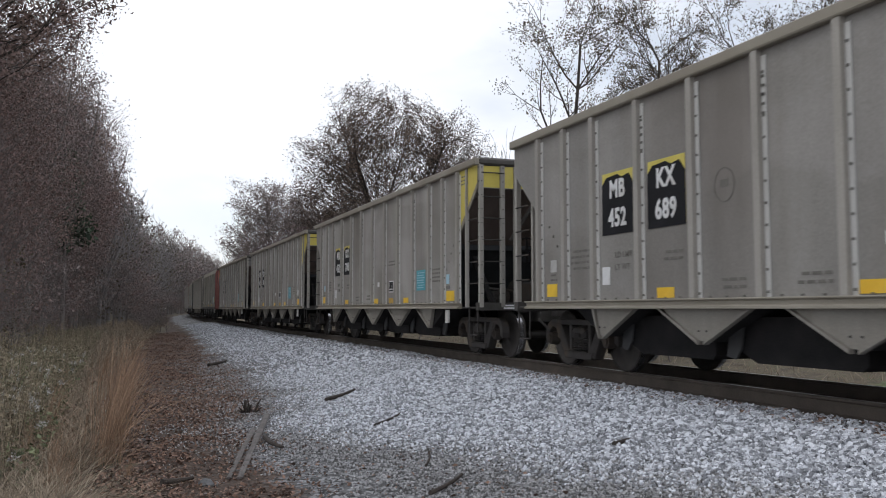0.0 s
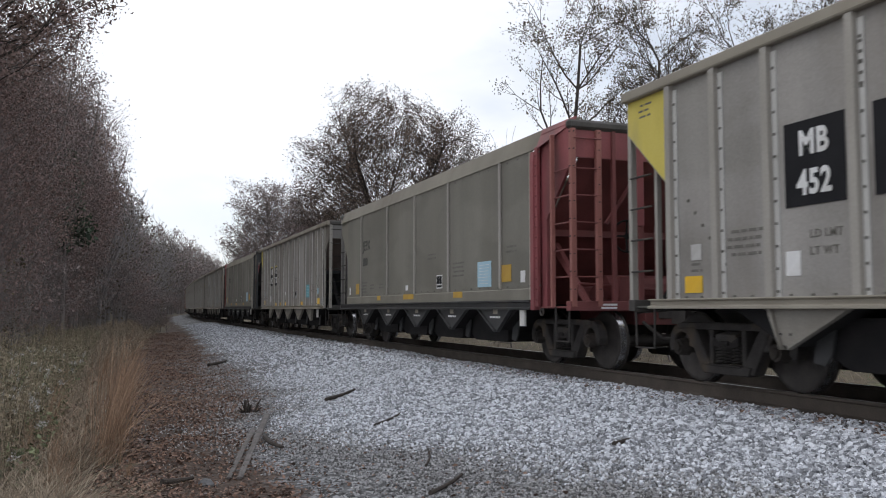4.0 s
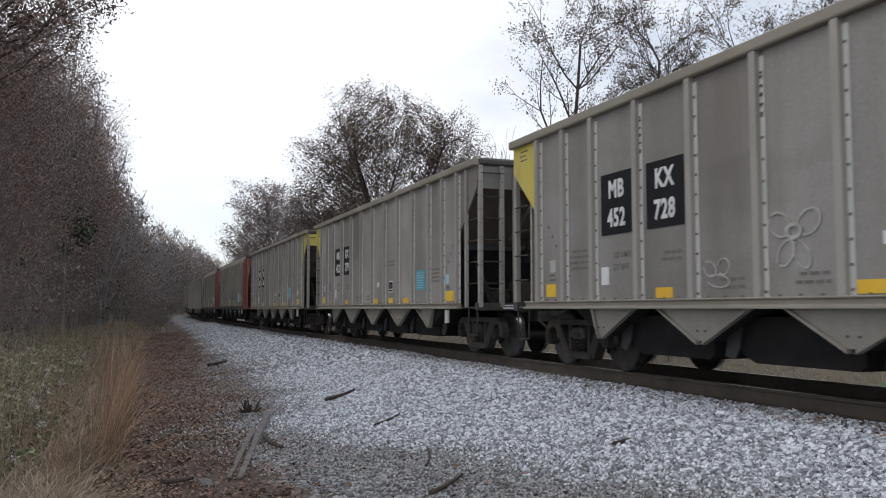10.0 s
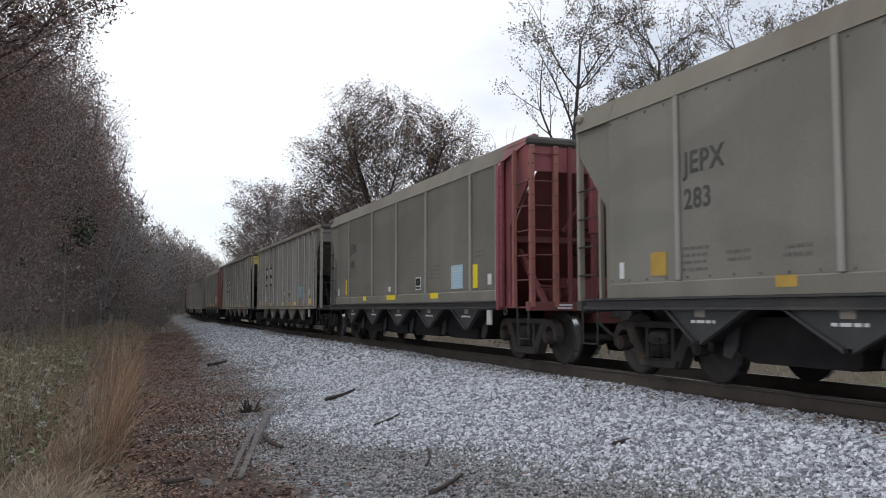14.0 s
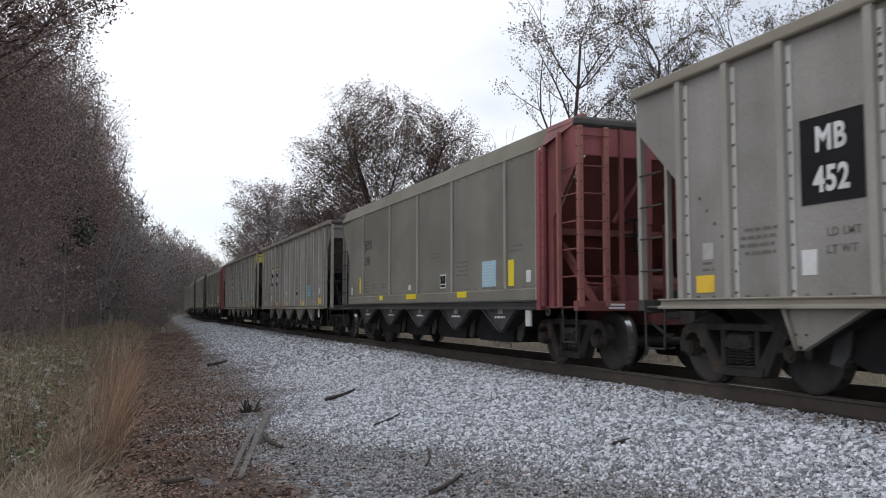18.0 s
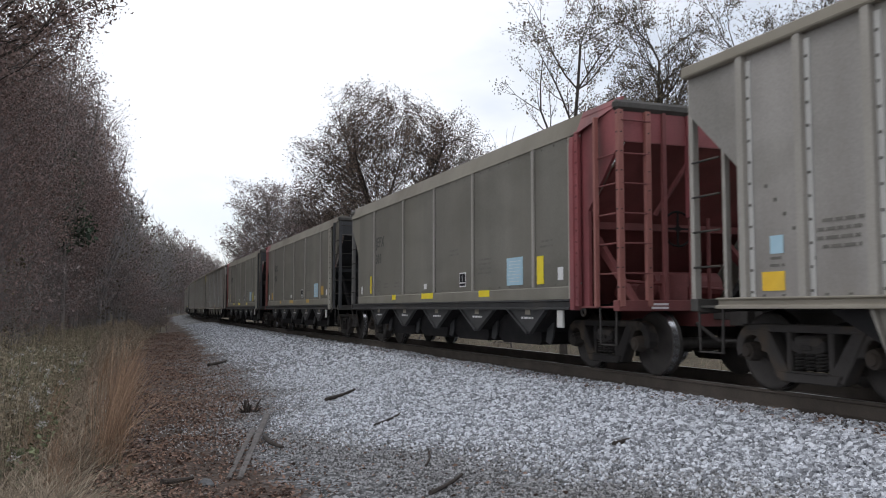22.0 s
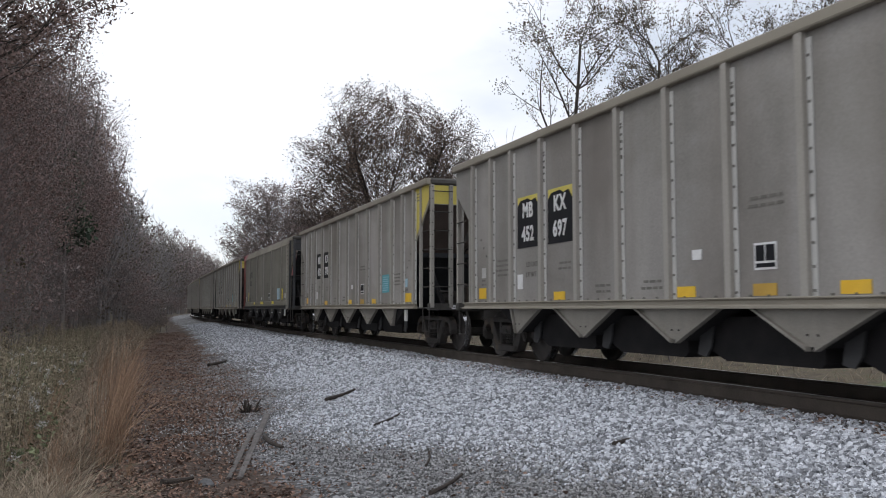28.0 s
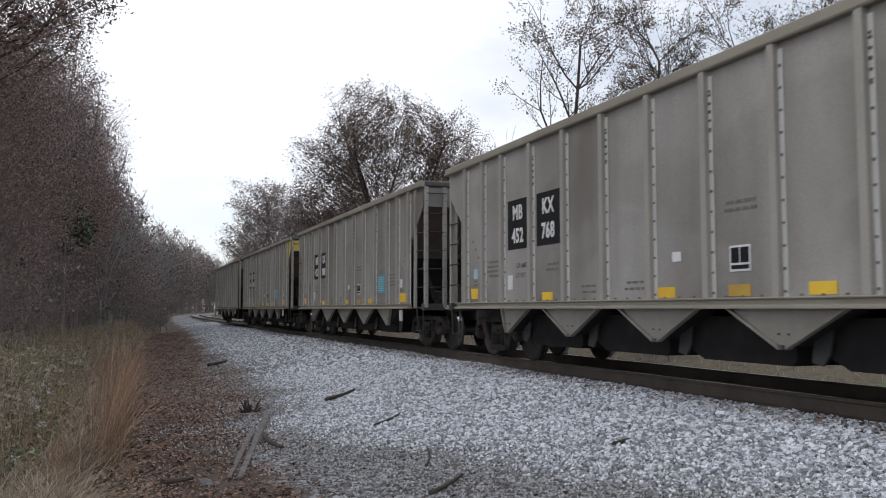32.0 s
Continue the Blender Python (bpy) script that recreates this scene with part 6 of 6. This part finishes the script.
tagged(new("weed_stalks", numpy_mesh("weed_stalks", v, f, WEED)), "dead upright weed stalks", "weeds", kind="stuff")
t = rng.uniform(0.35, 1.03, (len(x), 22, 1))
at = (root[:, None] * (1 - t) + tip[:, None] * t + rng.normal(0, 0.035, (len(x), 22, 3))).reshape(-1, 3)
v, f = leaf_cards(rng, at, 0.02)
tagged(new("withered_leaves", numpy_mesh("withered_leaves", v, f, WITHERED)), "withered grey-brown leaves on dead stalks", "weeds", kind="stuff")
x, y = scatter(9000, 9.0, 30.0, 10, 80, 1.2)
v, f = blades(rng, on_ground(x, y, -0.02), 0.42, 0.008, 0.6)
tagged(new("meadow_edge", numpy_mesh("meadow_edge", v, f, WEED)), "dry brown grass behind the track", "grass", kind="stuff")


# fallen leaves, thickest along the foot of the embankment
x, y = scatter(170000, -9.3, -4.4, 5.0, 60, 2.0)
w = np.clip((np.where(y < 10.5, -6.3, ballast_toe(y)) + 0.35 - (x - track_x(y))) / 1.5, 0.03, 1.0)
patch = 0.6 + 0.4 * np.sin(x * 3.1 + np.sin(y * 1.3) * 2) * np.sin(y * 1.9 + x)
k = rng.random(len(x)) < w * patch
x, y = x[k], y[k]
x2, y2 = scatter(2600, -1.55, -0.86, 5.0, 60, 1.4)
x, y = np.concatenate([x, x2]), np.concatenate([y, y2])
v, f = leaf_cards(rng, on_ground(x, y, np.where(x - track_x(y) > -2, 0.035, 0.015)), 0.025, 0.6)
tagged(new("leaf_litter", numpy_mesh("leaf_litter", v, f, LITTER)), "fallen brown oak leaves on the ground", "leaves", kind="stuff")

# ---- ballast stones ----
def stones(n_raw, q0, q1, y0, y1, size, power, inside):
    """Angular stones; inside: on the ballast proper, else on its thin dirty foot."""
    x, y = scatter(n_raw, q0, q1, y0, y1, power)
    q = x - track_x(y)
    d = q - ballast_toe(y)
    w = np.clip((d - 0.1) / 0.9, 0, 1) if inside else np.clip((d + 1.6) / 1.7, 0.02, 0.85) * np.clip((2.4 - d) / 1.4, 0, 1)
    k = rng.random(n_raw) < w
    x, y, w = x[k], y[k], w[k]
    n = len(x)
    cube = np.array([(sx, sy, sz) for sz in (-1, 1) for sy in (-1, 1) for sx in (-1, 1)], float)
    faces = np.array([(0, 2, 3, 1), (4, 5, 7, 6), (0, 1, 5, 4), (2, 6, 7, 3), (0, 4, 6, 2), (1, 3, 7, 5)])
    v = np.repeat(cube[None], n, 0) * rng.uniform(0.5, 1.0, (n, 8, 1)) * rng.uniform(0.55, 1.0, (n, 1, 3))
    ang = rng.uniform(0, math.tau, (n, 3))
    for ax in range(3):
        i, j = (ax + 1) % 3, (ax + 2) % 3
        c, s = np.cos(ang[:, ax])[:, None], np.sin(ang[:, ax])[:, None]
        vi, vj = v[:, :, i].copy(), v[:, :, j].copy()
        v[:, :, i], v[:, :, j] = vi * c - vj * s, vi * s + vj * c
    grade = 0.72 + 0.5 * np.clip((x - track_x(y) - ballast_toe(y) - 0.3) / 2.2, 0, 1) if inside else 1.0
    sz = size * np.minimum(rng.lognormal(0, 0.22, n), 1.4) * grade
    v = v * sz[:, None, None] + on_ground(x, y, 0.0)[:, None, :] + (sz * rng.uniform(0.0, 0.7, n))[:, None, None] * np.array((0, 0, 1.0))
    f = (faces[None] + (np.arange(n) * 8)[:, None, None]).reshape(-1, 4)
    return v.reshape(-1, 3), f


v1, f1 = stones(118000, -6.9, -0.83, 3.6, 20, 0.0208, 1.4, True)
v2, f2 = stones(30000, -5.6, -0.83, 20, 75, 0.031, 1.25, True)
tagged(new("ballast_stones", numpy_mesh("ballast_stones", np.concatenate([v1, v2]), np.concatenate([f1, f2 + len(v1)]), STONE, True)), "pale grey crushed limestone ballast", "gravel", kind="stuff")
v1, f1 = stones(120000, -8.4, -3.0, 4.5, 30, 0.012, 1.8, False)
tagged(new("fine_gravel", numpy_mesh("fine_gravel", v1, f1, DIRTY_STONE, True)), "dirty fine gravel at the foot of the ballast", "gravel", kind="stuff")


# ---- dead wood and clutter by the track ----
def stick(name, a, b, r, material, label, flat=1.0, bend=0.06, seed=1):
    """A broken branch or board that lies between two places on the ground."""
    rs = random.Random(seed)
    a, b = Vector((a[0], a[1], float(ground_z(*a)) + r * 0.8 + 0.015)), Vector((b[0], b[1], float(ground_z(*b)) + r * 0.8 + 0.015))
    n = 7
    bm = bmesh.new()
    side = (b - a).cross(Vector((0, 0, 1))).normalized()
    rings = []
    for i in range(n + 1):
        t = i / n
        c = a.lerp(b, t) + side * (bend * math.sin(t * 3.1) + rs.uniform(-0.004, 0.004)) + Vector((0, 0, max(0.0, float(ground_z(*a.lerp(b, t).xy)) + r * 0.8 - a.lerp(b, t).z)))
        k = r * (1 - 0.35 * t) * rs.uniform(0.85, 1.1)
        rings.append([bm.verts.new(c + side * k * flat * math.cos(w * math.tau / 7) * rs.uniform(0.85, 1.1) + Vector((0, 0, 1)) * k * math.sin(w * math.tau / 7)) for w in range(7)])
    for p, q in zip(rings, rings[1:]):
        for w in range(7):
            bm.faces.new((p[w], p[(w + 1) % 7], q[(w + 1) % 7], q[w]))
    bm.faces.new(rings[0][::-1])
    bm.faces.new(rings[-1])
    return tagged(new(name, finish(bm, name, material)), label, "wood", "dead wood by the track")


for seed, (a, b, r, m, flat, bend, label) in enumerate((
        ((2.13, 13.3), (1.13, 8.66), 0.018, OLD_WOOD, 2.7, 0.0, "long weathered grey board on the gravel"),
        ((1.72, 11.9), (1.03, 8.7), 0.016, OLD_WOOD, 2.6, 0.0, "second weathered board beside the first"),
        ((1.74, 11.0), (1.8, 10.1), 0.03, DARK_WOOD, 1.0, 0.04, "short dark broken branch on the gravel"),
        ((3.25, 14.2), (3.95, 15.0), 0.035, DARK_WOOD, 1.0, 0.04, "dark broken branch lying on the ballast"),
        ((3.2, 11.1), (3.75, 11.7), 0.02, DARK_WOOD, 1.0, 0.03, "thin dark stick on the ballast"),
        ((4.64, 7.5), (4.86, 7.56), 0.025, DARK_WOOD, 1.0, 0.01, "short dark wood chip on the ballast"),
        ((2.55, 7.1), (3.05, 7.6), 0.022, DARK_WOOD, 1.0, 0.03, "thin dark stick on the gravel"),
        ((2.9, 8.2), (3.2, 9.0), 0.015, DARK_WOOD, 1.0, 0.03, "thin twig on the gravel"),
        ((0.4, 8.6), (0.7, 8.75), 0.03, DARK_WOOD, 1.0, 0.02, "dark broken stick among fallen leaves"),
        ((2.35, 25.0), (3.0, 26.5), 0.05, DARK_WOOD, 1.0, 0.08, "dark branch at the foot of the ballast"))):
    stick("board" if m is OLD_WOOD else "stick", a, b, r, m, label, flat, bend, seed)
# a charred weed stump
bm = bmesh.new()
rs = random.Random(4)
for k in range(34):
    a, h = rs.uniform(0, math.tau), 0.03 + 0.2 * rs.random() ** 1.6
    c = (0.09 * rs.uniform(-1, 1), 0.09 * rs.uniform(-1, 1), -0.03)
    w = rs.uniform(0.02, 0.14)
    rod(bm, c, (c[0] + w * math.cos(a), c[1] + w * math.sin(a), h), 0.018 * rs.uniform(0.5, 1.3), 5, 0.009)
stump = tagged(new("stump", finish(bm, "stump", DARK_WOOD)), "small dark splintered stump in the gravel", "stump")
stump.matrix_basis = pose(1.95, 13.9, float(ground_z(1.95, 13.9)))
# a grey rock among the leaves
bm = bmesh.new()
bmesh.ops.create_icosphere(bm, subdivisions=2, radius=0.075)
for vert in bm.verts:
    vert.co *= 1 + 0.35 * noise.noise(vert.co * 14)
    vert.co.z *= 0.7
rock = tagged(new("rock", finish(bm, "rock", OLD_WOOD_STONE)), "grey rock lying among fallen leaves", "rock")
rock.matrix_basis = pose(0.8, 8.5, float(ground_z(0.8, 8.5)) + 0.02)

motions()
